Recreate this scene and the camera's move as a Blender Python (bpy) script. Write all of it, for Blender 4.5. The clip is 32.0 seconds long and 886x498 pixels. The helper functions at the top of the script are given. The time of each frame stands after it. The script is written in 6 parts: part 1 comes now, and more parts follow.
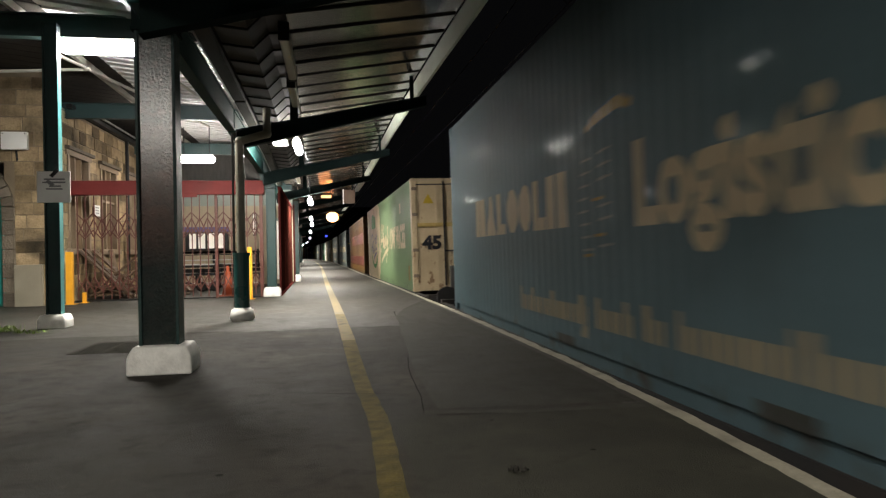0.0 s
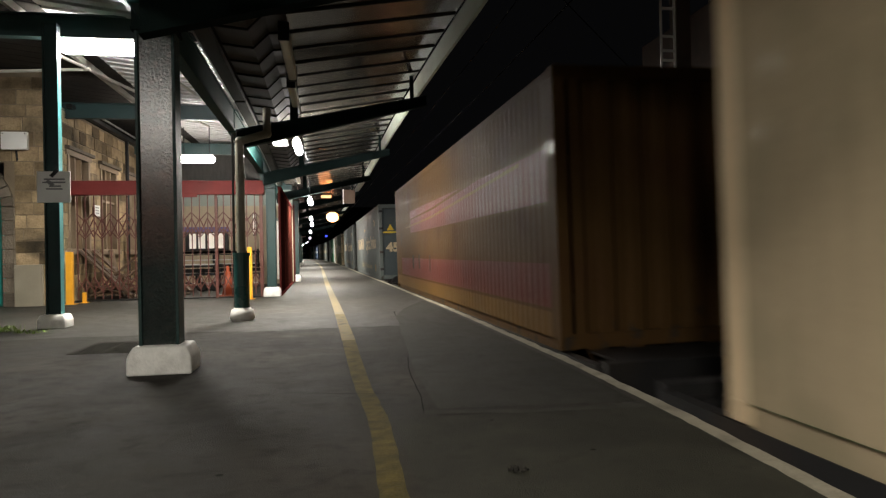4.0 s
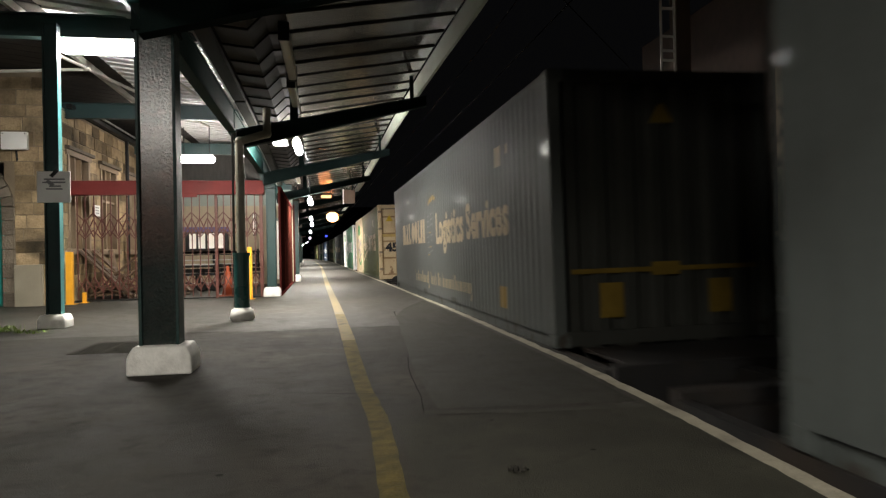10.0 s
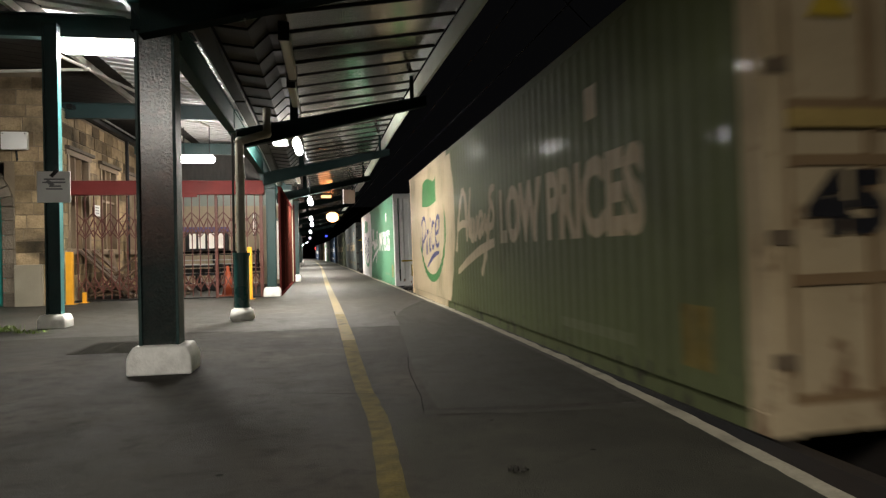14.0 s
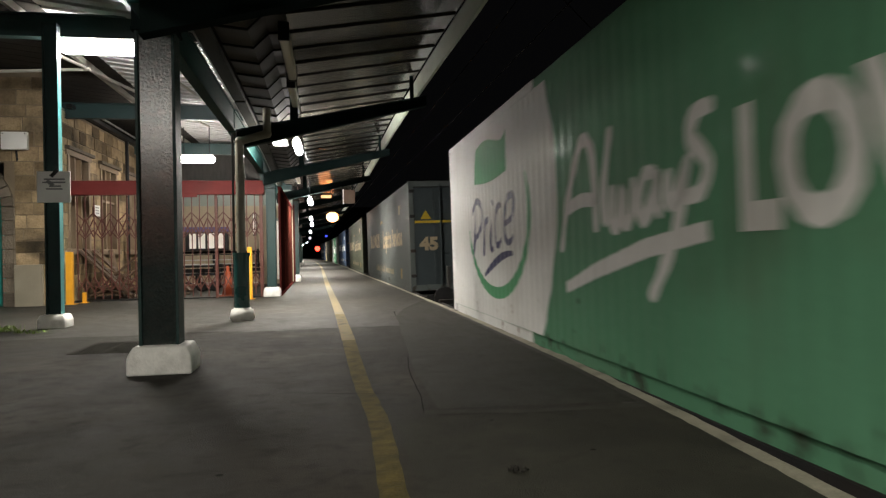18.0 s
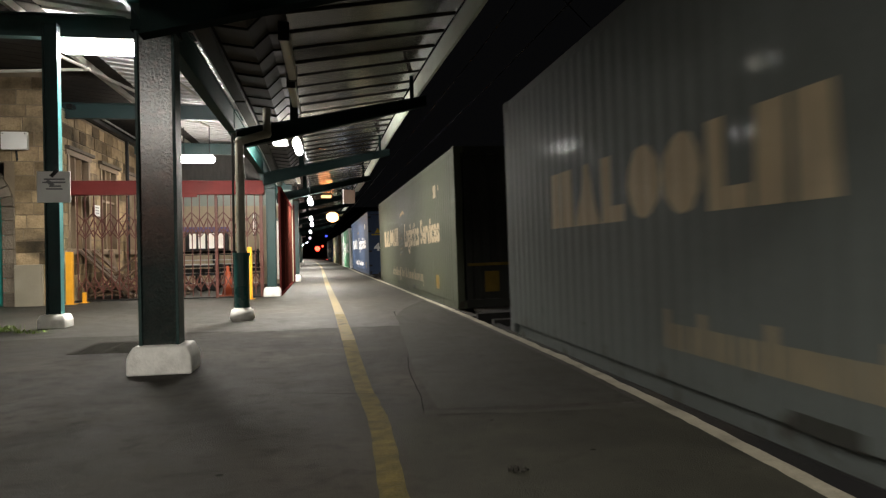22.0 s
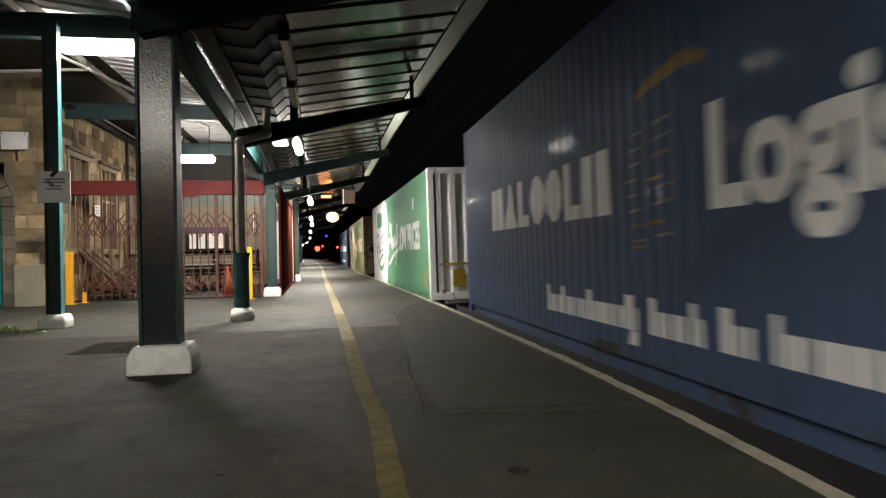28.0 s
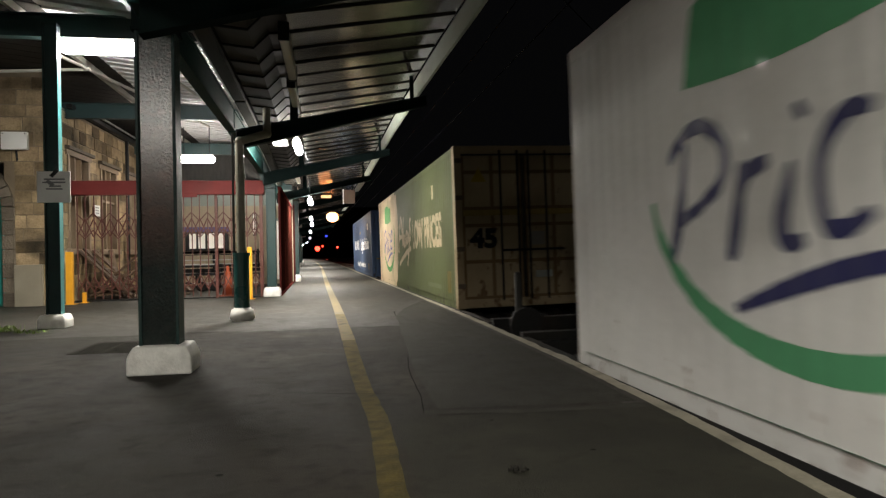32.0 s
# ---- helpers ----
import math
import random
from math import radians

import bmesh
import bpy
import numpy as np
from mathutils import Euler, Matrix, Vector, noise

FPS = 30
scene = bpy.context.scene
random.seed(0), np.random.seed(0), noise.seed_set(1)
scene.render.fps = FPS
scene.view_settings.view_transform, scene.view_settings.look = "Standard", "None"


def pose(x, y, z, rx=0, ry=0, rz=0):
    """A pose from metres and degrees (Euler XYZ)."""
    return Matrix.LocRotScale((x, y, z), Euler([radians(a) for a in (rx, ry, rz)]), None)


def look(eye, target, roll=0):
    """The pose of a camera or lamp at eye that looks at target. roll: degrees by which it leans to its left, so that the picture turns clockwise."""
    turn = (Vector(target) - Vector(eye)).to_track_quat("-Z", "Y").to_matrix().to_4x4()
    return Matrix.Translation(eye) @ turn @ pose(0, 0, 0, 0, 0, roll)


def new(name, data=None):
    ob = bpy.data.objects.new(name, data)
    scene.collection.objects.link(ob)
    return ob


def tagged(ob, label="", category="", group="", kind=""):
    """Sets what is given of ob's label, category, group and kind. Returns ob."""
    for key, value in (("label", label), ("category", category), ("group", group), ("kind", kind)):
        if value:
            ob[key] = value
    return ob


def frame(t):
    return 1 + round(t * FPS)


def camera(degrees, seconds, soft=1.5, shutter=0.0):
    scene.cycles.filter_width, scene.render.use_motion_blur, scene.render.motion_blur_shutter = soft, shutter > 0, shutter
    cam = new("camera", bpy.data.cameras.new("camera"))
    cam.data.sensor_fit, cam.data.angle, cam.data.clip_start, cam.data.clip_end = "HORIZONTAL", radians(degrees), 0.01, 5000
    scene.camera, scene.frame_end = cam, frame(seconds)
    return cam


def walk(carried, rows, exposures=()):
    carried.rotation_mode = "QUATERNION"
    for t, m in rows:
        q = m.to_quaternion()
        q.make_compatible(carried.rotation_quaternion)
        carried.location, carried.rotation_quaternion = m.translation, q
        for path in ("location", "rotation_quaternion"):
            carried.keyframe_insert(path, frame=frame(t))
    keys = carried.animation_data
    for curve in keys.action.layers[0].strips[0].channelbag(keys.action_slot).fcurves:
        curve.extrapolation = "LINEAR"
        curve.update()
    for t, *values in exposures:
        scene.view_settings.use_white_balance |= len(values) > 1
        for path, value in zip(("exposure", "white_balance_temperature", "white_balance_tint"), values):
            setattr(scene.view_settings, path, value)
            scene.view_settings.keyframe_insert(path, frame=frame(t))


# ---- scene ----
import collections

# the camera stands still on the platform
cam = camera(67.2, 32.0, soft=1.3, shutter=0.7)
EYE = Vector((0.0, 0.0, 1.0))
AIM = Vector((math.sin(radians(9.6)), math.cos(radians(9.6)), math.tan(radians(0.26))))
BASE = 0.36
# the camera's automatic exposure dips a little as the pale containers pass
DIPS = [(0, 0), (1, 0), (2, -0.14), (3, -0.18), (4, -0.12), (5.5, 0), (9, 0), (13, 0), (14, -0.06), (16, -0.18), (17, -0.24), (18, -0.27), (19, -0.23), (20, 0.03), (24, 0), (27, 0),
        (28, -0.1), (29, -0.19), (30, -0.24), (32, -0.27)]
walk(cam, [(0, look(EYE, EYE + AIM, -1.1)), (32, look(EYE, EYE + AIM, -1.1))], exposures=[(t, BASE + d) for t, d in DIPS])

# ---------------------------------------------------------------- light
world = bpy.data.worlds.new("night")
scene.world = world
world.use_nodes = True
world.node_tree.nodes["Background"].inputs[0].default_value = (0.12, 0.12, 0.13, 1)
world.node_tree.nodes["Background"].inputs[1].default_value = 0.013
TUBE_WATTS = 85.0


# ---------------------------------------------------------------- materials
def mat(name, col, rough=0.6, metal=0.0, var=0.18, scale=2.0, bump=0.15, fine=60.0, stain=None, amount=0.5,
        stain_scale=1.2, each=0.0, coat=0.0, stretch=(1, 1, 1), spec=0.5, rvar=0.12, coat_rough=0.15, relief=0.02):
    m = bpy.data.materials.new(name)
    m.use_nodes = True
    nt = m.node_tree
    n, l = nt.nodes, nt.links
    b = n["Principled BSDF"]
    tc = n.new("ShaderNodeTexCoord")
    mp = n.new("ShaderNodeMapping")
    mp.inputs["Scale"].default_value = stretch
    l.new(tc.outputs["Object"], mp.inputs["Vector"])
    big = n.new("ShaderNodeTexNoise")
    big.inputs["Scale"].default_value, big.inputs["Detail"].default_value = scale, 6
    small = n.new("ShaderNodeTexNoise")
    small.inputs["Scale"].default_value, small.inputs["Detail"].default_value = fine, 4
    l.new(mp.outputs[0], big.inputs["Vector"])
    l.new(mp.outputs[0], small.inputs["Vector"])
    ramp = n.new("ShaderNodeValToRGB")
    ramp.color_ramp.elements[0].position, ramp.color_ramp.elements[1].position = 0.3, 0.7
    ramp.color_ramp.elements[0].color = (*[c * (1 - var) for c in col], 1)
    ramp.color_ramp.elements[1].color = (*[min(1, c * (1 + var)) for c in col], 1)
    add = n.new("ShaderNodeMix")
    add.data_type = "FLOAT"
    add.inputs[0].default_value = 0.35
    l.new(big.outputs["Fac"], add.inputs[2])
    l.new(small.outputs["Fac"], add.inputs[3])
    l.new(add.outputs[0], ramp.inputs[0])
    out = ramp.outputs[0]
    if stain:
        sn = n.new("ShaderNodeTexNoise")
        sn.inputs["Scale"].default_value, sn.inputs["Detail"].default_value = stain_scale, 8
        l.new(mp.outputs[0], sn.inputs["Vector"])
        sr = n.new("ShaderNodeMapRange")
        sr.inputs["From Min"].default_value, sr.inputs["From Max"].default_value = 0.5, 0.72
        sr.inputs["To Max"].default_value = amount
        l.new(sn.outputs["Fac"], sr.inputs["Value"])
        mx = n.new("ShaderNodeMix")
        mx.data_type = "RGBA"
        l.new(sr.outputs[0], mx.inputs[0])
        l.new(out, mx.inputs[6])
        mx.inputs[7].default_value = (*stain, 1)
        out = mx.outputs[2]
    if each:
        oi = n.new("ShaderNodeObjectInfo")
        er = n.new("ShaderNodeMapRange")
        er.inputs["To Min"].default_value, er.inputs["To Max"].default_value = 1 - each, 1 + each
        l.new(oi.outputs["Random"], er.inputs["Value"])
        hs = n.new("ShaderNodeHueSaturation")
        l.new(er.outputs[0], hs.inputs["Value"])
        l.new(out, hs.inputs["Color"])
        out = hs.outputs[0]
    l.new(out, b.inputs["Base Color"])
    rr = n.new("ShaderNodeMapRange")
    rr.inputs["To Min"].default_value, rr.inputs["To Max"].default_value = max(0.03, rough - rvar), min(1, rough + rvar)
    l.new(big.outputs["Fac"], rr.inputs["Value"])
    l.new(rr.outputs[0], b.inputs["Roughness"])
    b.inputs["Metallic"].default_value = metal
    b.inputs["Coat Weight"].default_value = coat
    b.inputs["Coat Roughness"].default_value = coat_rough
    b.inputs["Specular IOR Level"].default_value = spec
    if bump:
        bp = n.new("ShaderNodeBump")
        bp.inputs["Strength"].default_value, bp.inputs["Distance"].default_value = bump, relief
        l.new(small.outputs["Fac"], bp.inputs["Height"])
        l.new(bp.outputs[0], b.inputs["Normal"])
    return m


def red_sheen(m, low, high, col):
    """A reddish reflection put into the paint's colour between two heights."""
    nt = m.node_tree
    n, l = nt.nodes, nt.links
    b = n["Principled BSDF"]
    old = b.inputs["Base Color"].links[0].from_socket
    tc, sep = n.new("ShaderNodeTexCoord"), n.new("ShaderNodeSeparateXYZ")
    l.new(tc.outputs["Object"], sep.inputs[0])
    ns = n.new("ShaderNodeTexNoise")
    ns.inputs["Scale"].default_value, ns.inputs["Detail"].default_value = 5.0, 7
    l.new(tc.outputs["Object"], ns.inputs["Vector"])
    up, down = n.new("ShaderNodeMapRange"), n.new("ShaderNodeMapRange")
    up.inputs["From Min"].default_value, up.inputs["From Max"].default_value = low, low + 0.5
    down.inputs["From Min"].default_value, down.inputs["From Max"].default_value = high, high - 0.5
    l.new(sep.outputs[2], up.inputs["Value"])
    l.new(sep.outputs[2], down.inputs["Value"])
    m1, m2 = n.new("ShaderNodeMath"), n.new("ShaderNodeMath")
    m1.operation = m2.operation = "MULTIPLY"
    l.new(up.outputs[0], m1.inputs[0])
    l.new(down.outputs[0], m1.inputs[1])
    l.new(m1.outputs[0], m2.inputs[0])
    l.new(ns.outputs["Fac"], m2.inputs[1])
    mx = n.new("ShaderNodeMix")
    mx.data_type = "RGBA"
    l.new(m2.outputs[0], mx.inputs[0])
    l.new(old, mx.inputs[6])
    mx.inputs[7].default_value = (*col, 1)
    l.new(mx.outputs[2], b.inputs["Base Color"])
    return m


def rust_spots(m, high, col, size=3.0, more=0.0):
    """Rust breaking through the paint, most of it low down."""
    nt = m.node_tree
    n, l = nt.nodes, nt.links
    b = n["Principled BSDF"]
    old = b.inputs["Base Color"].links[0].from_socket
    tc, sep = n.new("ShaderNodeTexCoord"), n.new("ShaderNodeSeparateXYZ")
    l.new(tc.outputs["Object"], sep.inputs[0])
    mp = n.new("ShaderNodeMapping")
    mp.inputs["Scale"].default_value = (1, 1, 0.6)
    l.new(tc.outputs["Object"], mp.inputs["Vector"])
    ns = n.new("ShaderNodeTexNoise")
    ns.inputs["Scale"].default_value, ns.inputs["Detail"].default_value = size, 9
    l.new(mp.outputs[0], ns.inputs["Vector"])
    low = n.new("ShaderNodeMapRange")
    low.inputs["From Min"].default_value, low.inputs["From Max"].default_value = high, -0.1
    low.inputs["To Max"].default_value = 0.16
    l.new(sep.outputs[2], low.inputs["Value"])
    add = n.new("ShaderNodeMath")
    l.new(ns.outputs["Fac"], add.inputs[0])
    l.new(low.outputs[0], add.inputs[1])
    cut = n.new("ShaderNodeMapRange")
    cut.inputs["From Min"].default_value, cut.inputs["From Max"].default_value = 0.66 - more, 0.72 - more
    cut.inputs["To Max"].default_value = 0.85
    l.new(add.outputs[0], cut.inputs["Value"])
    mx = n.new("ShaderNodeMix")
    mx.data_type = "RGBA"
    l.new(cut.outputs[0], mx.inputs[0])
    l.new(old, mx.inputs[6])
    mx.inputs[7].default_value = (*col, 1)
    l.new(mx.outputs[2], b.inputs["Base Color"])
    return m


def glow(name, col, strength):
    m = bpy.data.materials.new(name)
    m.use_nodes = True
    b = m.node_tree.nodes["Principled BSDF"]
    b.inputs["Base Color"].default_value = (0.8, 0.8, 0.8, 1)
    b.inputs["Emission Color"].default_value = (*col, 1)
    b.inputs["Emission Strength"].default_value = strength
    return m


def asphalt(name, col, dark, warm, rough, spec):
    """Trodden asphalt: broad stains, brownish wear, stone chips, and smoother patches."""
    m = mat(name, col, rough, spec=spec, var=0.5, scale=3.5, bump=0.45, fine=130, stain=dark, amount=0.75, stain_scale=0.9, rvar=0.22)
    n, l = m.node_tree.nodes, m.node_tree.links
    b = n["Principled BSDF"]
    tc = n.new("ShaderNodeTexCoord")
    out = b.inputs["Base Color"].links[0].from_socket
    for scale, lo, hi, tone, amount in ((0.55, 0.48, 0.7, warm, 0.7), (7.0, 0.52, 0.66, dark, 0.6), (26.0, 0.6, 0.72, warm, 0.5)):
        ns, mr, mx = n.new("ShaderNodeTexNoise"), n.new("ShaderNodeMapRange"), n.new("ShaderNodeMix")
        ns.inputs["Scale"].default_value, ns.inputs["Detail"].default_value = scale, 7
        l.new(tc.outputs["Object"], ns.inputs["Vector"])
        mr.inputs["From Min"].default_value, mr.inputs["From Max"].default_value, mr.inputs["To Max"].default_value = lo, hi, amount
        l.new(ns.outputs["Fac"], mr.inputs["Value"])
        mx.data_type = "RGBA"
        l.new(mr.outputs[0], mx.inputs[0])
        l.new(out, mx.inputs[6])
        mx.inputs[7].default_value = (*tone, 1)
        out = mx.outputs[2]
    l.new(out, b.inputs["Base Color"])
    return m


ASPHALT = asphalt("asphalt", (0.028, 0.0262, 0.0212), (0.017, 0.016, 0.013), (0.05, 0.043, 0.033), 0.68, 0.28)
ASPHALT_PATCH = asphalt("asphalt_patch", (0.029, 0.028, 0.0225), (0.022, 0.0212, 0.017), (0.038, 0.035, 0.028), 0.78, 0.2)
ASPHALT_DARK = asphalt("dark_asphalt", (0.0245, 0.0223, 0.0176), (0.0125, 0.0117, 0.0092), (0.055, 0.0455, 0.034), 0.8, 0.17)
ASPHALT_PALE = asphalt("greenish_asphalt", (0.037, 0.036, 0.028), (0.025, 0.0245, 0.019), (0.05, 0.046, 0.036), 0.88, 0.12)
CRACK = mat("filled_crack", (0.012, 0.0115, 0.0095), 0.9, bump=0.2, spec=0.05)
OLD_STRIP = mat("old_paint_strip", (0.05, 0.048, 0.042), 0.9, spec=0.1, var=0.3, scale=4, bump=0.4, fine=80, stain=(0.034, 0.034, 0.028), amount=0.9, stain_scale=3)
EDGE_WHITE = mat("edge_paint", (0.3, 0.272, 0.215), 0.7, var=0.25, scale=6, bump=0.4, stain=(0.12, 0.11, 0.09), amount=0.85, stain_scale=4)
YELLOW_LINE = mat("yellow_line", (0.098, 0.077, 0.024), 0.85, spec=0.12, var=0.5, scale=9, bump=0.5, fine=70, stain=(0.036, 0.029, 0.016), amount=0.95, stain_scale=6.0)
YELLOW_HALF = mat("yellow_line_half_worn", (0.15, 0.11, 0.04), 0.75, spec=0.2, var=0.4, scale=7, bump=0.4, fine=70, stain=(0.045, 0.036, 0.02), amount=0.9, stain_scale=4.5)
YELLOW_FRESH = mat("yellow_line_fresh", (0.18, 0.132, 0.05), 0.65, var=0.3, scale=5, bump=0.4, fine=70, stain=(0.09, 0.065, 0.03), amount=0.7, stain_scale=3.0)
TEAL = mat("teal_paint", (0.01, 0.055, 0.052), 0.3, var=0.25, scale=3, bump=0.35, fine=38, stain=(0.03, 0.04, 0.04), amount=0.5, coat=0.35)
COLUMN_FACE = mat("column_face_paint", (0.018, 0.036, 0.034), 0.32, spec=0.9, rvar=0.08, relief=0.14, var=0.5, scale=3, bump=1.0, fine=40, stain=(0.05, 0.05, 0.048), amount=0.8, stain_scale=14, coat=0.8, coat_rough=0.24)
# reddish reflection on the glossy face, painted into its colour
red_sheen(COLUMN_FACE, 0.9, 2.2, (0.3, 0.1, 0.055))
TEAL_LIGHT = mat("teal_beam_paint", (0.015, 0.043, 0.042), 0.5, var=0.2, scale=2, bump=0.15, stain=(0.035, 0.05, 0.048), amount=0.6)
COLUMN_TEAL = mat("column_paint", (0.011, 0.034, 0.032), 0.5, var=0.25, scale=3, bump=0.3, fine=40, spec=0.3, stain=(0.02, 0.026, 0.024), amount=0.6, stain_scale=4)
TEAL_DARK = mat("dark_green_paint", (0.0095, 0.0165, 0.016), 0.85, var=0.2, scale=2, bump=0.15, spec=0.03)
GIRDER_TEAL = mat("girder_paint", (0.016, 0.056, 0.05), 0.6, spec=0.08, var=0.2, scale=2, bump=0.12, stain=(0.022, 0.055, 0.05), amount=0.6)
LIT_TEAL = mat("lit_teal", (0.055, 0.22, 0.22), 0.4, var=0.1, bump=0.05)
TEAL_DOOR = mat("door_paint", (0.02, 0.3, 0.25), 0.4, var=0.12, scale=2, bump=0.08)
WHITE_BASE = mat("white_masonry_paint", (0.8, 0.79, 0.76), 0.6, var=0.12, scale=5, bump=0.4, fine=45, stain=(0.3, 0.29, 0.26), amount=0.6, stain_scale=4)
CLADDING = mat("soffit_sheet", (0.07, 0.062, 0.05), 0.17, metal=0.0, spec=0.4, var=0.14, scale=2.5, bump=0.01, fine=9, rvar=0.06, stain=(0.038, 0.033, 0.026), amount=0.6, stain_scale=1.5)
VALLEY = mat("valley_sheet", (0.062, 0.055, 0.045), 0.7, spec=0.12, var=0.2, scale=2.5, bump=0.05, fine=12, stain=(0.035, 0.03, 0.024), amount=0.6, stain_scale=1.5)
SEAM = mat("soffit_seam", (0.018, 0.017, 0.015), 0.8, bump=0.1, spec=0.1)
SHEET_WHITE = mat("roof_sheet", (0.55, 0.55, 0.54), 0.45, metal=0.2, var=0.15, scale=1.5, bump=0.1, stain=(0.3, 0.28, 0.25), amount=0.5)
FASCIA = mat("fascia_paint", (0.42, 0.45, 0.38), 0.5, var=0.15, scale=2, bump=0.1, stain=(0.17, 0.17, 0.14), amount=0.5)
TRIM_GREY = mat("grey_trunking", (0.62, 0.6, 0.56), 0.5, var=0.1, bump=0.08)
PIPE = mat("downpipe_paint", (0.2, 0.185, 0.145), 0.33, metal=0.0, var=0.2, scale=6, bump=0.15, stain=(0.14, 0.11, 0.07), amount=0.5, stain_scale=5)
BLACK = mat("black_iron", (0.01, 0.01, 0.01), 0.5, bump=0.1, spec=0.25)
STONE = mat("sandstone", (0.27, 0.2, 0.118), 0.9, spec=0.1, var=0.45, scale=3, bump=0.7, fine=26, stain=(0.05, 0.043, 0.031), amount=0.95, stain_scale=1.3, each=0.6)
GRATE = mat("worn_iron_grate", (0.026, 0.024, 0.019), 0.9, spec=0.06, var=0.3, bump=0.2)
STONE_DARK = mat("dark_sandstone", (0.14, 0.115, 0.085), 0.85, var=0.25, scale=4, bump=0.6, fine=30, each=0.3)
MORTAR = mat("mortar", (0.17, 0.13, 0.085), 0.9, var=0.2, bump=0.5)
PALE_RENDER = mat("pale_slab", (0.27, 0.24, 0.18), 0.8, var=0.18, scale=2, bump=0.4, stain=(0.2, 0.18, 0.13), amount=0.6)
CREAM = mat("cream_wall_paint", (0.3, 0.25, 0.17), 0.7, var=0.12, scale=1.2, bump=0.2, stain=(0.3, 0.25, 0.17), amount=0.5)
RED_PAINT = mat("red_oxide_paint", (0.17, 0.026, 0.024), 0.6, var=0.2, scale=2.5, bump=0.2, spec=0.25, stain=(0.1, 0.03, 0.025), amount=0.5)
SCREEN_RED = mat("dark_red_paint", (0.075, 0.016, 0.014), 0.9, var=0.25, scale=2.5, bump=0.2, spec=0.0, stain=(0.04, 0.014, 0.012), amount=0.6)
SCREEN_DARK = mat("dark_red_boards", (0.03, 0.008, 0.006), 0.95, var=0.35, scale=3, bump=0.2, spec=0.0)
DARK_BOARD = mat("dark_roof_boards", (0.045, 0.04, 0.034), 0.85, var=0.35, scale=2, bump=0.2, spec=0.1)
GATE_RED = mat("gate_paint", (0.1, 0.03, 0.022), 0.5, var=0.25, scale=6, bump=0.2, stain=(0.09, 0.035, 0.02), amount=0.7)
YELLOW_POST = mat("yellow_post_paint", (0.75, 0.36, 0.02), 0.5, var=0.12, scale=5, bump=0.1)
SIGN_WHITE = mat("sign_plate", (0.8, 0.8, 0.77), 0.5, var=0.06, bump=0.03)
SIGN_INK = mat("sign_ink", (0.22, 0.22, 0.23), 0.6, bump=0)
BOX_WHITE = mat("white_plastic", (0.72, 0.71, 0.67), 0.5, var=0.07, bump=0.03)
TIMBER = mat("old_timber", (0.1, 0.064, 0.038), 0.8, var=0.35, scale=4, bump=0.4, each=0.4, stretch=(1, 1, 6))
CONE = mat("cone_orange", (0.35, 0.07, 0.025), 0.5, var=0.1, bump=0.05)
PURPLE = mat("purple_band", (0.06, 0.045, 0.16), 0.5, bump=0.05)
GLASS_DARK = mat("dark_glass", (0.02, 0.022, 0.024), 0.08, var=0.1, bump=0, coat=0.3)
GREY_PANEL = mat("grey_green_panel", (0.2, 0.23, 0.2), 0.6, var=0.12, bump=0.1)
GUTTER = mat("gutter_paint", (0.036, 0.035, 0.025), 0.75, var=0.25, scale=3, bump=0.2, stain=(0.06, 0.057, 0.046), amount=0.6, spec=0.15)
FROST = glow("lit_blind", (1.0, 0.8, 0.56), 0.24)
FROST_DIM = glow("lit_pane", (1.0, 0.84, 0.55), 0.5)
LAMP_WHITE = glow("fluorescent", (1.0, 0.97, 0.94), 135.0)
LAMP_FAR = glow("fluorescent_far", (1.0, 0.94, 0.88), 165.0)
LAMP_SOFT = glow("fluorescent_soft", (1.0, 0.92, 0.85), 18.0)
LAMP_OLD = glow("fluorescent_old", (1.0, 0.95, 0.9), 175.0)
LAMP_BACK = glow("fluorescent_back", (1.0, 0.93, 0.86), 100.0)
ADDED_GLOW = glow("added_glow", (1.0, 0.95, 0.9), 6.0)
LAMP_ORANGE = glow("sodium_lamp", (1.0, 0.34, 0.1), 13.0)
LAMP_RED = glow("signal_red", (1.0, 0.022, 0.012), 16.0)
LAMP_BLUE = glow("signal_blue", (0.05, 0.08, 1.0), 1.6)
LAMP_OFF = mat("unlit_diffuser", (0.4, 0.37, 0.29), 0.5, var=0.06, bump=0.02)
BALLAST = mat("ballast_stone", (0.13, 0.12, 0.11), 0.9, var=0.4, scale=9, bump=1.0, fine=25)
GROUND = mat("dark_earth", (0.07, 0.065, 0.055), 0.95, var=0.3, scale=0.6, bump=0.5)
RAIL = mat("rail_steel", (0.2, 0.13, 0.09), 0.4, metal=0.8, var=0.2, bump=0.1)
SLEEPER = mat("sleeper_concrete", (0.22, 0.2, 0.18), 0.9, bump=0.4)
BRICK = mat("old_brick", (0.06, 0.043, 0.033), 0.85, var=0.3, scale=4, bump=0.5, each=0.25)
SURROUND_DARK = mat("sooty_surround", (0.36, 0.27, 0.18), 0.85, var=0.35, scale=3, bump=0.6, stain=(0.03, 0.022, 0.016), amount=1.0, stain_scale=3.2)
SURROUND = mat("window_surround", (0.23, 0.17, 0.11), 0.8, var=0.2, bump=0.3)
STEEL = mat("wagon_steel", (0.014, 0.0135, 0.014), 0.7, spec=0.2, var=0.3, scale=3, bump=0.3, stain=(0.04, 0.026, 0.015), amount=0.5)
STEEL_PALE = mat("galvanised", (0.45, 0.45, 0.43), 0.4, metal=0.6, var=0.2, scale=6, bump=0.1)
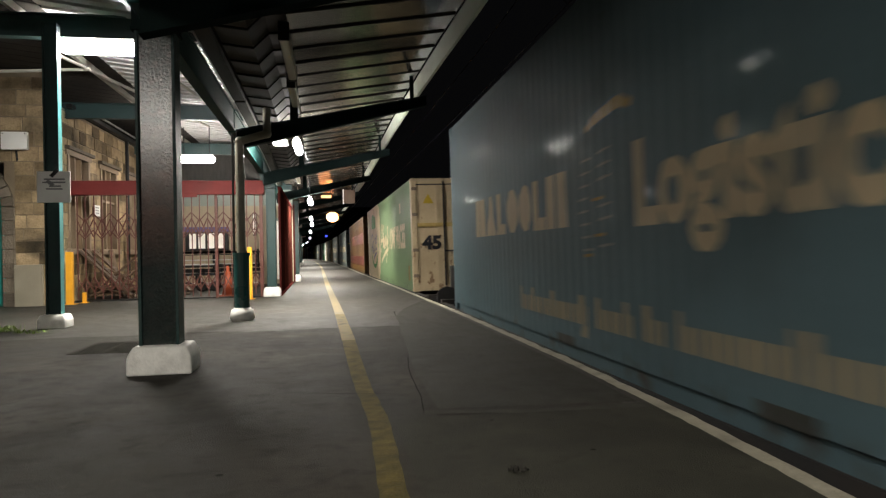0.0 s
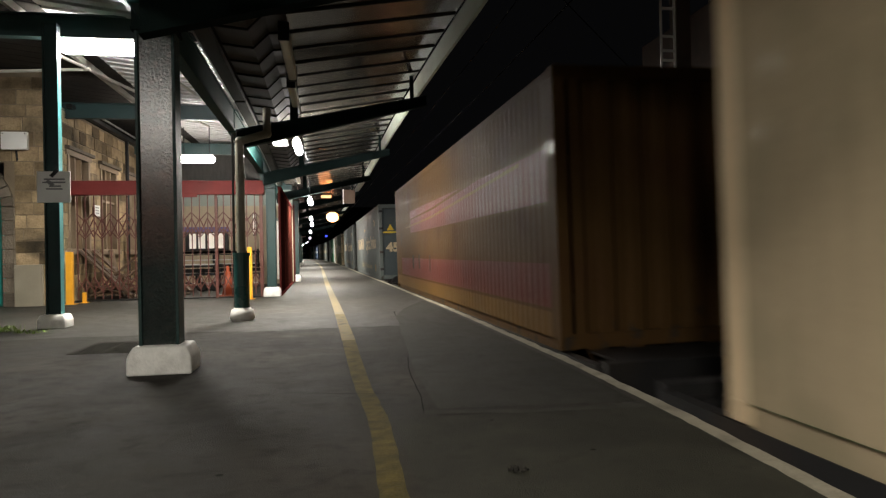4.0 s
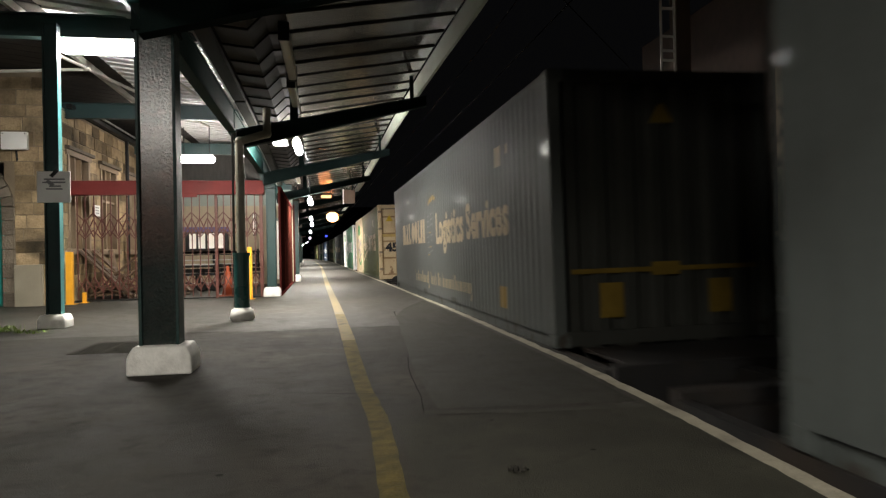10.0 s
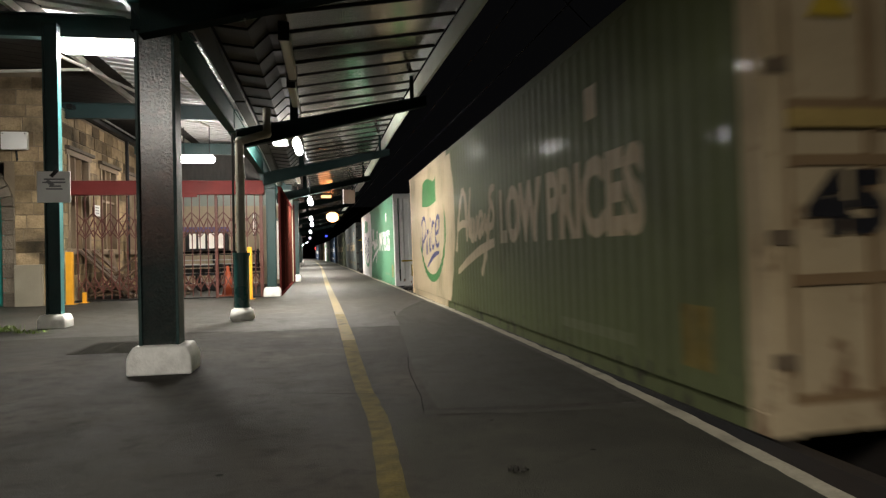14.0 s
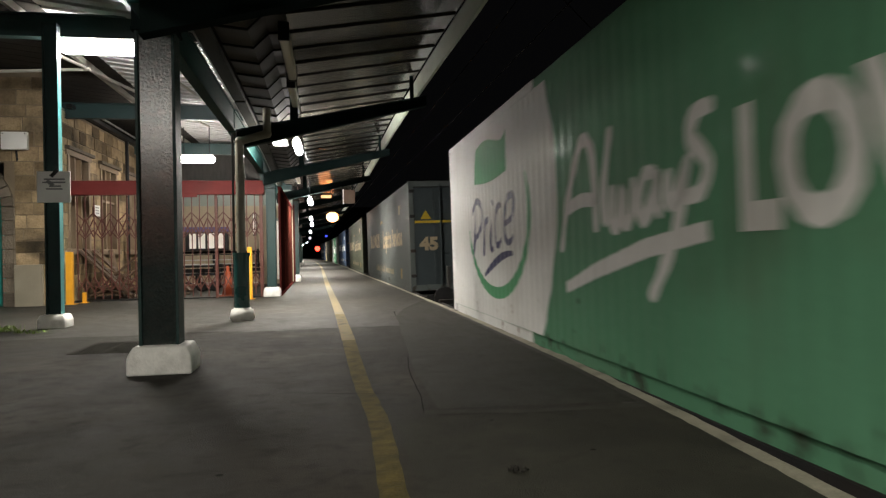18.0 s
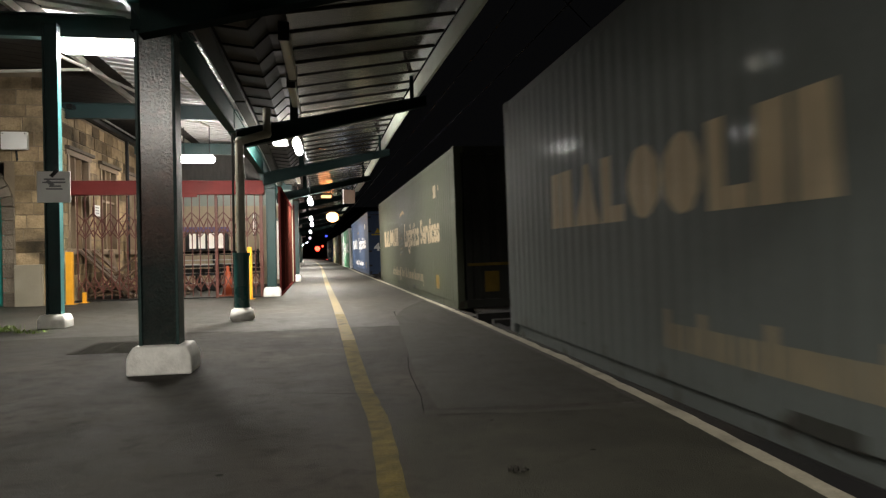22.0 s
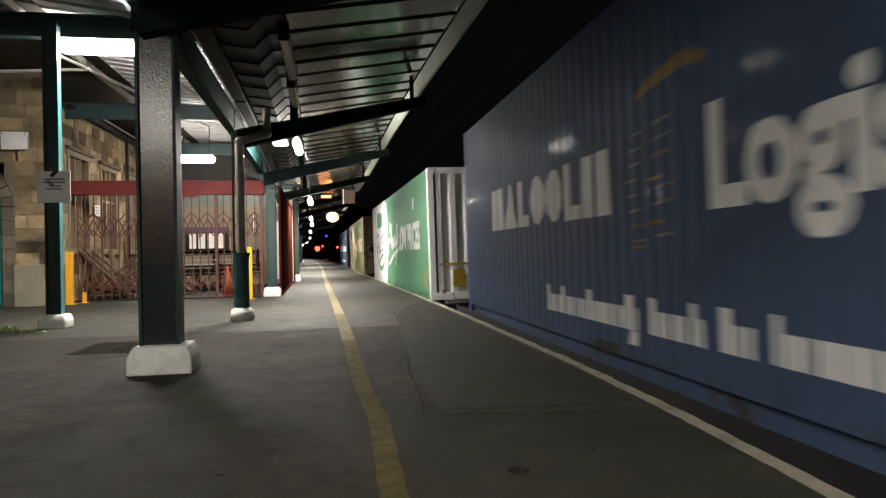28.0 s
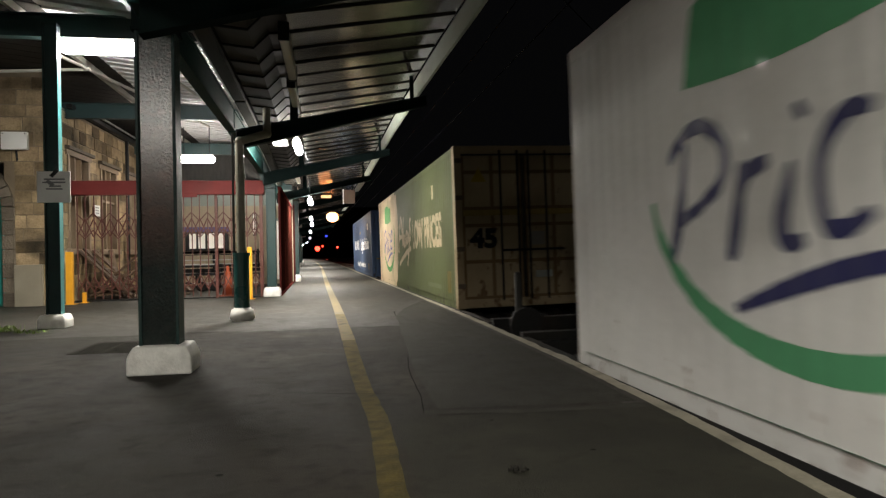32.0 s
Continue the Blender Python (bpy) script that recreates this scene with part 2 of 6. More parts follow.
WEED = mat("weed_leaf", (0.2, 0.3, 0.06), 0.7, var=0.3, bump=0.1)
WEED_DRY = mat("dry_weed", (0.018, 0.016, 0.012), 0.9, var=0.3, bump=0.1)
GREY_CONDUIT = mat("conduit", (0.4, 0.38, 0.33), 0.5, var=0.1, bump=0.05)
BROWN_BOARD = mat("brown_board", (0.07, 0.042, 0.026), 0.6, var=0.3, scale=3, bump=0.2)


# ---------------------------------------------------------------- mesh helpers
def box(bm, x0, y0, z0, x1, y1, z1, bevel=0.0):
    vs = [bm.verts.new(p) for p in ((x0, y0, z0), (x1, y0, z0), (x1, y1, z0), (x0, y1, z0), (x0, y0, z1), (x1, y0, z1), (x1, y1, z1), (x0, y1, z1))]
    fs = [bm.faces.new([vs[i] for i in q]) for q in ((3, 2, 1, 0), (4, 5, 6, 7), (0, 1, 5, 4), (1, 2, 6, 5), (2, 3, 7, 6), (3, 0, 4, 7))]
    if bevel:
        es = list({e for f in fs for e in f.edges})
        bmesh.ops.bevel(bm, geom=es, offset=bevel, segments=2, affect="EDGES", profile=0.6)


def prism(bm, pts, axis, a, b):
    """A closed outline of two coordinates, drawn out along the third axis from a to b."""
    def put(p, c):
        return {"x": (c, p[0], p[1]), "y": (p[0], c, p[1]), "z": (p[0], p[1], c)}[axis]
    lo, hi = [bm.verts.new(put(p, a)) for p in pts], [bm.verts.new(put(p, b)) for p in pts]
    k = len(pts)
    bm.faces.new(lo)
    bm.faces.new(hi[::-1])
    for i in range(k):
        bm.faces.new((lo[(i + 1) % k], lo[i], hi[i], hi[(i + 1) % k]))
    bmesh.ops.recalc_face_normals(bm, faces=bm.faces)


def rod(bm, p, q, r, seg=10, r2=None):
    p, q = Vector(p), Vector(q)
    d = q - p
    m = Matrix.Translation((p + q) / 2) @ d.to_track_quat("Z", "Y").to_matrix().to_4x4()
    bmesh.ops.create_cone(bm, cap_ends=True, segments=seg, radius1=r, radius2=r if r2 is None else r2, depth=d.length, matrix=m)


def beam(bm, p, q, w, h):
    """A straight bar from p to q, w wide and h high."""
    p, q = Vector(p), Vector(q)
    d = (q - p).normalized()
    side = d.cross(Vector((0, 0, 1)))
    side = side.normalized() if side.length > 1e-4 else Vector((1, 0, 0))
    up = side.cross(d)
    vs = [bm.verts.new(e + side * (w / 2 * i) + up * (h / 2 * j)) for e in (p, q) for i, j in ((-1, -1), (1, -1), (1, 1), (-1, 1))]
    for q4 in ((0, 1, 2, 3), (7, 6, 5, 4), (1, 0, 4, 5), (2, 1, 5, 6), (3, 2, 6, 7), (0, 3, 7, 4)):
        bm.faces.new([vs[i] for i in q4])
    bmesh.ops.recalc_face_normals(bm, faces=bm.faces)


def sheet(bm, rows):
    """A surface through rows of points."""
    vs = [[bm.verts.new(p) for p in r] for r in rows]
    for a, b in zip(vs, vs[1:]):
        for i in range(len(a) - 1):
            bm.faces.new((a[i], a[i + 1], b[i + 1], b[i]))


def mesh_of(name, bm, material, smooth=False):
    me = bpy.data.meshes.new(name)
    bm.to_mesh(me)
    bm.free()
    me.materials.append(material)
    if smooth:
        for p in me.polygons:
            p.use_smooth = True
    return me


def part(name, bm, material, parent, label="", smooth=False):
    me = bm if isinstance(bm, bpy.types.Mesh) else mesh_of(name, bm, material, smooth)
    ob = new(name, me)
    ob.parent = parent
    if label:
        tagged(ob, label)
    return ob


def solo(name, bm, material, label, category, group="", kind="", smooth=False):
    return tagged(new(name, mesh_of(name, bm, material, smooth)), label, category, group, kind)


def thing(name, place, label, category, group="", kind=""):
    ob = new(name)
    ob.matrix_basis = place if isinstance(place, Matrix) else Matrix.Translation(place)
    ob.empty_display_size = 0.2
    return tagged(ob, label, category, group, kind)


def B():
    return bmesh.new()


def boxed(*a, **k):
    bm = B()
    box(bm, *a, **k)
    return bm


def rodded(*a, **k):
    bm = B()
    rod(bm, *a, **k)
    return bm


def beamed(*a):
    bm = B()
    beam(bm, *a)
    return bm


def prismed(*a):
    bm = B()
    prism(bm, *a)
    return bm


def glide(knots, y):
    """A smooth curve through knots of (y, x)."""
    k = len(knots)
    i = 0
    while i < k - 2 and y > knots[i + 1][0]:
        i += 1
    def slope(j):
        a, b = knots[max(0, j - 1)], knots[min(k - 1, j + 1)]
        return (b[1] - a[1]) / (b[0] - a[0])
    (y0, x0), (y1, x1) = knots[i], knots[i + 1]
    h = y1 - y0
    t = (y - y0) / h
    if t < 0 or t > 1:
        return x0 + slope(i) * (y - y0) if t < 0 else x1 + slope(i + 1) * (y - y1)
    return ((2 * t ** 3 - 3 * t ** 2 + 1) * x0 + (t ** 3 - 2 * t ** 2 + t) * h * slope(i)
            + (3 * t ** 2 - 2 * t ** 3) * x1 + (t ** 3 - t ** 2) * h * slope(i + 1))


# the platform's edge, the yellow line and the near side of the train, as x over y
EDGE = [(-220, -16), (-30, 1.1), (-5, 1.72), (0, 1.9), (2.4, 2.02), (3.7, 2.09), (5.4, 2.135), (7.9, 2.125), (11.6, 2.09), (14.6, 2.02), (20, 1.91),
        (30.4, 1.63), (66, 0.78), (103, -0.75), (160, -4.4), (260, -14)]
LINE = [(-30, -0.8), (-5, 0.1), (2.7, 0.258), (4.0, 0.283), (5.0, 0.243), (6.4, 0.215), (7.8, 0.195), (12.6, 0.11), (20, -0.06), (30.4, -0.27), (48.8, -0.62), (66, -1.1), (103, -2.6), (160, -6.2)]
SIDE = [(-220, -14), (-60, 1.0), (-10, 2.16), (0, 2.25), (6, 2.25), (9, 2.22), (12, 2.18), (15, 2.1), (20, 2.0), (30.4, 1.74), (66, 0.89), (103, -0.64), (160, -4.3), (260, -13.9)]


def edge(y):
    return glide(EDGE, y)


def side_x(y):
    return glide(SIDE, y)


def bend(y):
    """How far the platform's curve has carried things sideways at y, from the first column on."""
    return edge(y) - edge(7.0) if y > 7 else 0.0


# ---------------------------------------------------------------- ground, platform, track
def setting():
    bm = B()
    sheet(bm, [[(-600, y, -1.3), (-60, y, -1.3), (60, y, -1.3), (600, y, -1.3)] for y in (-600, -100, 0, 100, 300, 900)])
    solo("ground", bm, GROUND, "dark bare earth beside and beyond the railway", "ground", kind="structure")

    ys = [-40 + 0.5 * i for i in range(400)]
    bm = B()
    sheet(bm, [[(-16, y, 0), (-8, y, 0), (-4, y, 0), (-1.5, y, 0), (0.5, y, 0), (edge(y), y, 0), (edge(y), y, -0.12), (edge(y) - 0.08, y, -0.14), (edge(y) - 0.08, y, -1.3)] for y in ys])
    plat = solo("platform", bm, ASPHALT, "worn grey asphalt station platform with patches", "platform", kind="structure")

    rnd = random.Random(4)
    bm = B()
    rows = []
    for i in range(1300):
        y = -6 + 0.1 * i
        wob = 0.5 * noise.noise((y * 2.3, 3, 0)) + 0.3 * noise.noise((y * 9, 7, 0))
        rows.append([(edge(y) - 0.095 + 0.034 * wob, y, 0.004), (edge(y) + 0.004 + 0.03 * noise.noise((y * 3.1, 9, 2)), y, 0.004)])
    sheet(bm, rows)
    solo("edge_line", bm, EDGE_WHITE, "worn white painted line along the platform edge", "painted line", kind="structure")

    bm = B()
    rows = []
    for i in range(1300):
        y = -6 + 0.1 * i
        a, b = [0.008 * noise.noise((y * 4, k, 0)) + 0.006 * noise.noise((y * 13, k, 3)) for k in (1, 5)]
        thin = 0.032 * max(0.0, min(1.0, (8 - y) / 3))
        rows.append([(glide(LINE, y) - 0.08 + a, y, 0.004), (glide(LINE, y) + 0.074 - thin + b, y, 0.004)])
    fresh = B()
    sheet(fresh, rows[172:])
    solo("yellow_line", fresh, YELLOW_FRESH, "brighter yellow safety line painted on the asphalt", "painted line", kind="structure")
    half = B()
    sheet(half, rows[138:173])
    solo("yellow_line", half, YELLOW_HALF, "half-worn yellow safety line painted on the asphalt", "painted line", kind="structure")
    sheet(bm, rows[:139])
    solo("yellow_line", bm, YELLOW_LINE, "scuffed yellow safety line painted on the asphalt", "painted line", kind="structure")

    # darker surface towards the camera, greener strip beside the edge
    bm = B()
    sheet(bm, [[(x, y, 0.0018) for x in (-16, -6, -2.6, -1.2, 1.85)] for y in [-40, -20, -5] + [-4 + 0.5 * i for i in range(26)]] + [[(x, 8.7, 0.0018) for x in (-16, -6, -2.6, -1.2, 1.85)]])
    rows = []
    for i in range(197):
        x = -8.0 + i * 0.0503
        rows.append([(x, 8.7, 0.0018), (x, 9.15 + 0.25 * noise.noise((x * 0.8, 2, 1)) + 0.09 * noise.noise((x * 4, 5, 1)) + 0.04 * noise.noise((x * 15, 6, 1)), 0.0018)])
    sheet(bm, rows)
    solo("asphalt_old", bm, ASPHALT_DARK, "darker asphalt with worn blotches", "asphalt patch", kind="structure")
    bm = B()
    sheet(bm, [[(0.36, y, 0.0022), (edge(y) - 0.1, y, 0.0022)] for y in [-40, -20, -5] + [-4 + 0.5 * i for i in range(17)]])
    solo("asphalt_strip", bm, ASPHALT_PALE, "greenish worn asphalt beside the platform edge", "asphalt patch", kind="structure")

    # joints and repairs in the asphalt
    def ribbon(pts, w, name, m, label, z=0.005):
        bm = B()
        rows = []
        for (ax, ay), (bx, by) in zip(pts, pts[1:]):
            d = Vector((bx - ax, by - ay, 0))
            s = Vector((-d.y, d.x, 0)).normalized()
            for j in range(13):
                p = Vector((ax, ay, z)) + d * (j / 12)
                ww = w * (0.6 + 0.8 * abs(noise.noise((p.x * 5, p.y * 5, 1))))
                p += s * 0.012 * noise.noise((p.x * 3, p.y * 3, 4))
                rows.append([p + s * ww / 2, p - s * ww / 2])
        sheet(bm, rows)
        bmesh.ops.recalc_face_normals(bm, faces=bm.faces)
        return solo(name, bm, m, label, "surface joint", kind="structure")
    ribbon([(-0.35, 4.95), (0.05, 4.82), (0.45, 4.7)], 0.013, "surface_joint", CRACK, "thin dark crack across the asphalt")
    ribbon([(0.72, 6.4), (0.63, 5.53), (0.6, 4.6), (0.55, 4.1)], 0.013, "surface_joint", CRACK, "dark sealed joint along an asphalt repair")
    ribbon([(1.06, 11.4), (1.0, 10.5), (0.9, 10.3)], 0.02, "surface_joint", CRACK, "dark sealed joint along an asphalt repair")
    ribbon([(-1.9, 12.4), (0.0, 12.3), (1.6, 12.25)], 0.013, "surface_joint", CRACK, "thin dark crack across the asphalt")
    ribbon([(0.1, 9.1), (-1.2, 9.2), (-2.6, 9.0)], 0.016, "surface_joint", CRACK, "thin dark crack across the asphalt")
    ribbon([(0.55, 4.12), (1.2, 4.0), (2.0, 3.98)], 0.13, "repair_strip", OLD_STRIP, "faded pale strip of old paint on asphalt")
    bm = B()
    sheet(bm, [[(0.66, 4.2, 0.003), (edge(4.2) - 0.15, 4.1, 0.003)], [(0.68, 5.6, 0.003), (edge(5.6) - 0.15, 5.6, 0.003)], [(1.02, 10.6, 0.003), (edge(10.6) - 0.15, 10.6, 0.003)], [(1.3, 12.0, 0.003), (edge(12) - 0.15, 12.0, 0.003)], [(1.75, 13.4, 0.003), (edge(13.4) - 0.15, 13.6, 0.003)]])
    solo("asphalt_patch", bm, ASPHALT_PATCH, "smoother dark strip of newer asphalt along the edge", "asphalt patch", kind="structure")
    for i in range(14):
        x, y = rnd.uniform(-2.6, 1.8), rnd.uniform(2.6, 9)
        bm = B()
        bmesh.ops.create_circle(bm, cap_ends=True, segments=9, radius=rnd.uniform(0.008, 0.02), matrix=Matrix.Translation((x, y, 0.0035)))
        solo("stain", bm, CRACK, "dark spot trodden into the asphalt", "stain", group="spots on the platform", kind="structure")

    # track bed and rails under the train
    bm = B()
    ty = [-150 + 3 * i for i in range(140)]
    sheet(bm, [[(side_x(y) - 0.15, y, -1.28), (side_x(y) + 0.1, y, -1.08), (side_x(y) + 2.4, y, -1.08), (side_x(y) + 3.4, y, -1.12), (side_x(y) + 6.0, y, -1.1), (side_x(y) + 6.6, y, -1.28)] for y in ty])
    solo("track_bed", bm, BALLAST, "dark stone ballast under two railway tracks", "ballast", kind="structure")
    for k, off in enumerate((0.5, 1.97, 3.9, 5.37)):
        bm = B()
        prof = ((-0.035, 0.0), (0.035, 0.0), (0.035, 0.15), (-0.035, 0.15))
        rows = [[(side_x(y) + off + p[0], y, -1.07 + p[1]) for p in (*prof, prof[0])] for y in ty]
        sheet(bm, rows)
        bmesh.ops.recalc_face_normals(bm, faces=bm.faces)
        solo("rail", bm, RAIL, "steel railway rail with a rusty web", "rail", group="rails", kind="structure")
    sl = boxed(-1.25, -0.12, -0.1, 1.25, 0.12, 0.0)
    me = mesh_of("sleeper", sl, SLEEPER)
    for i in range(70):
        y = -4 + 0.7 * i
        ob = tagged(new("sleeper", me), "grey concrete railway sleeper in the ballast", "sleeper", "sleepers", "structure")
        ob.location = (side_x(y) + 1.24, y, -1.06)


setting()


# ---------------------------------------------------------------- lamps
def capsule(h, r, along):
    """A rounded tube of half length h about the origin."""
    bm = B()
    k, seg = 6, 16
    prof = [(-h + r * (1 - math.cos(math.pi / 2 * i / k)) - 0.0, r * math.sin(math.pi / 2 * i / k)) for i in range(1, k + 1)]
    prof += [(-a, b) for a, b in prof[::-1]]
    def put(a, w, z):
        return (a, w, z - 0.02) if along == "x" else (w, a, z - 0.02)
    rings = [[bm.verts.new(put(a, b * math.cos(2 * math.pi * j / seg), b * math.sin(2 * math.pi * j / seg))) for j in range(seg)] for a, b in prof]
    for p, q in zip(rings, rings[1:]):
        for j in range(seg):
            bm.faces.new((p[j], p[(j + 1) % seg], q[(j + 1) % seg], q[j]))
    bm.faces.new(rings[0])
    bm.faces.new(rings[-1][::-1])
    bmesh.ops.recalc_face_normals(bm, faces=bm.faces)
    return bm


def fluorescent(place, length, along, name, label, group, watts, rest=False, m=LAMP_WHITE, hang=0.2, r=0.1):
    """A batten with a frosted cover; along: 'x' or 'y'."""
    t = thing(name, place, label, "light", group)
    h = length / 2
    def bx(a, w0, z0, w1, z1, bevel):
        return boxed(-a, w0, z0, a, w1, z1, bevel=bevel) if along == "x" else boxed(w0, -a, z0, w1, a, z1, bevel=bevel)
    part("housing", bx(h - 0.04, -0.04, 0.056, 0.04, 0.12, 0.008), TRIM_GREY, t)
    if rest:
        part("diffuser", bx(h, -0.055, -0.1, 0.055, 0.055, 0.03), LAMP_OFF, t, "frosted cover, unlit")
    else:
        part("diffuser", capsule(h, r, along), m, t, "bright frosted cover, lit", smooth=True)
    for s in (-1, 1) if rest else ():
        a = s * (h + 0.02)
        part("end_cap", boxed(a - 0.015, -0.08, -0.075, a + 0.015, 0.08, 0.1) if along == "x" else boxed(-0.06, a - 0.015, -0.105, 0.06, a + 0.015, 0.1), BLACK, t)
    for s in (-0.7, 0.7):
        a = s * h
        part("hanger", rodded((a, 0, 0.1), (a, 0, hang), 0.012, 8) if along == "x" else rodded((0, a, 0.1), (0, a, hang), 0.012, 8), BLACK if hang > 0.6 else TRIM_GREY, t)
    if watts:
        lamp = bpy.data.lights.new("tube_light", "AREA")
        lamp.shape, lamp.size, lamp.size_y, lamp.energy, lamp.color = "RECTANGLE", 0.05, length * 0.8, watts, (1.0, 0.945, 0.81)
        lo = new("tube_light", lamp)
        lo.location = Vector(place) + Vector((0, 0, -0.128))
        lo.rotation_euler = (0, 0, radians(90) if along == "x" else 0)
    return t


def lamps():
    fluorescent((-3.51, 11.2, 4.32), 1.16, "x", "ceiling_light", "lit white fluorescent batten under the canopy beside a column", "fluorescent lights", TUBE_WATTS * 3.2, hang=0.5)
    fluorescent((-3.72, 20.0, 3.81), 1.0, "x", "ceiling_light", "lit white fluorescent batten above the gated yard", "fluorescent lights", TUBE_WATTS * 1.0, hang=0.9, m=LAMP_BACK)
    # two unseen lamps added behind the camera, in line with the rows
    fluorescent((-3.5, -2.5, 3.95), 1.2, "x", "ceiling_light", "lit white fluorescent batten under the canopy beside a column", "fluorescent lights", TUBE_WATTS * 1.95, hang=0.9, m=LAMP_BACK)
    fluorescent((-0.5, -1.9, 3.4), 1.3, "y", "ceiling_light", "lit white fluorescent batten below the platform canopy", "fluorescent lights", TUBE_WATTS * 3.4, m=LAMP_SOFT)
    # the last two lamps are added to light the far containers, with thin tubes
    for y, z, k in ((13.6, 3.17, 2.2), (22.6, 2.77, 3.8), (35.0, 2.86, 4.4), (41.5, 2.86, 3.0), (55.0, 2.86, 4.6), (77.0, 2.9, 5.0), (104.0, 2.9, 8.0), (135.0, 2.9, 9.0)):
        fluorescent((-0.51 + bend(y) + (0.18 if 20 < y < 50 else 0), y, z), 1.3, "y", "ceiling_light", "lit white fluorescent batten below the platform canopy", "fluorescent lights",
                    TUBE_WATTS * k, m=LAMP_OLD if y < 20 else LAMP_FAR, hang=3.7 - z, r=0.075 if y < 60 else 0.03)
    for y, ln in ((8.37, 1.72), (10.55, 1.85), (21.5, 2.4), (26.0, 2.4)):
        fluorescent((-0.46 - 0.02 * (y - 8.37) + bend(y) * (y > 12), y, 3.46), ln, "y", "ceiling_light", "unlit fluorescent batten with a yellowed cover below the canopy", "fluorescent lights", 0, rest=True)
    # no fixture: a glowing plate stands for the lamplit patch of soffit
    t = thing("ceiling_light", (-1.03, 14.75, 3.44), "glowing panel standing for lamplight on the canopy soffit", "light", "fluorescent lights")
    part("diffuser", boxed(-0.15, -0.42, -0.02, 0.15, 0.42, 0.0, bevel=0.006), ADDED_GLOW, t, "glowing plate in place of a lit soffit sheet")
    part("frame", boxed(-0.17, -0.45, 0.0, 0.17, 0.45, 0.03), TRIM_GREY, t)
    # unseen lamp, added to brighten the wall and mast across the tracks
    t = thing("wall_lamp", (9.16, 7.6, 4.3), "unseen bulkhead lamp added to light the far brick wall", "light")
    part("glass", boxed(-0.1, -0.3, -0.08, 0.04, 0.3, 0.08, bevel=0.03), ADDED_GLOW, t, "lit white glass")
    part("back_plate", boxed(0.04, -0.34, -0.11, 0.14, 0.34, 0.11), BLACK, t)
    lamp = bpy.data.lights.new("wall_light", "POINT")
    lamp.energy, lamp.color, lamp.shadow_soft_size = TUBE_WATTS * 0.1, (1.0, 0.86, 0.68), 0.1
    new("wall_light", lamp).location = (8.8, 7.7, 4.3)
    # sodium lamp hanging from the canopy further along
    t = thing("pendant_lamp", (0.14, 35.0, 2.92), "glowing orange sodium lamp hung from the canopy", "light")
    bm = B()
    bmesh.ops.create_uvsphere(bm, u_segments=16, v_segments=10, radius=0.3, matrix=Matrix.Diagonal((1, 1, 0.85, 1)))
    part("globe", bm, LAMP_ORANGE, t, "glowing orange globe", smooth=True)
    part("hanger", rodded((0, 0, 0.2), (0, 0, 0.98), 0.02), BLACK, t)
    part("cap", rodded((0, 0, 0.22), (0, 0, 0.36), 0.16, r2=0.06), BLACK, t)
    t = thing("pendant_lamp", (-0.12, 27.0, 3.3), "small orange strip lamp under the canopy", "light")
    part("strip", boxed(-0.2, -0.05, -0.05, 0.2, 0.05, 0.05, bevel=0.02), glow("orange_strip", (1.0, 0.5, 0.2), 1.6), t)
    part("bracket", boxed(-0.03, -0.03, 0.05, 0.03, 0.03, 0.5), BLACK, t)


lamps()

# ---------------------------------------------------------------- canopy
RAFTERS = [-5.8, -0.2, 5.4, 10.95, 16.55, 22.2, 28.0, 34.2, 40.2, 46.2, 52.2, 58.2, 64.2, 70.2, 76.2, 84, 92, 100, 110, 120, 130, 140, 152, 164, 176, 188]


FASCIA_LINE = [(-8, 1.75), (0, 1.74), (7, 1.67), (10, 1.55), (14.5, 1.43), (18, 1.385), (24.4, 1.31), (30.2, 1.19), (39.6, 0.98)]


def outer(y):
    return glide(FASCIA_LINE, y) if y < 39 else 1.68 + bend(y)


def sway(x, y):
    """How far a point of the canopy at x lies off its straight line at y."""
    k = max(0.0, min(1.0, (x + 0.5) / 2.15))
    return bend(y) * (1 - k) + (outer(y) - 1.68) * k


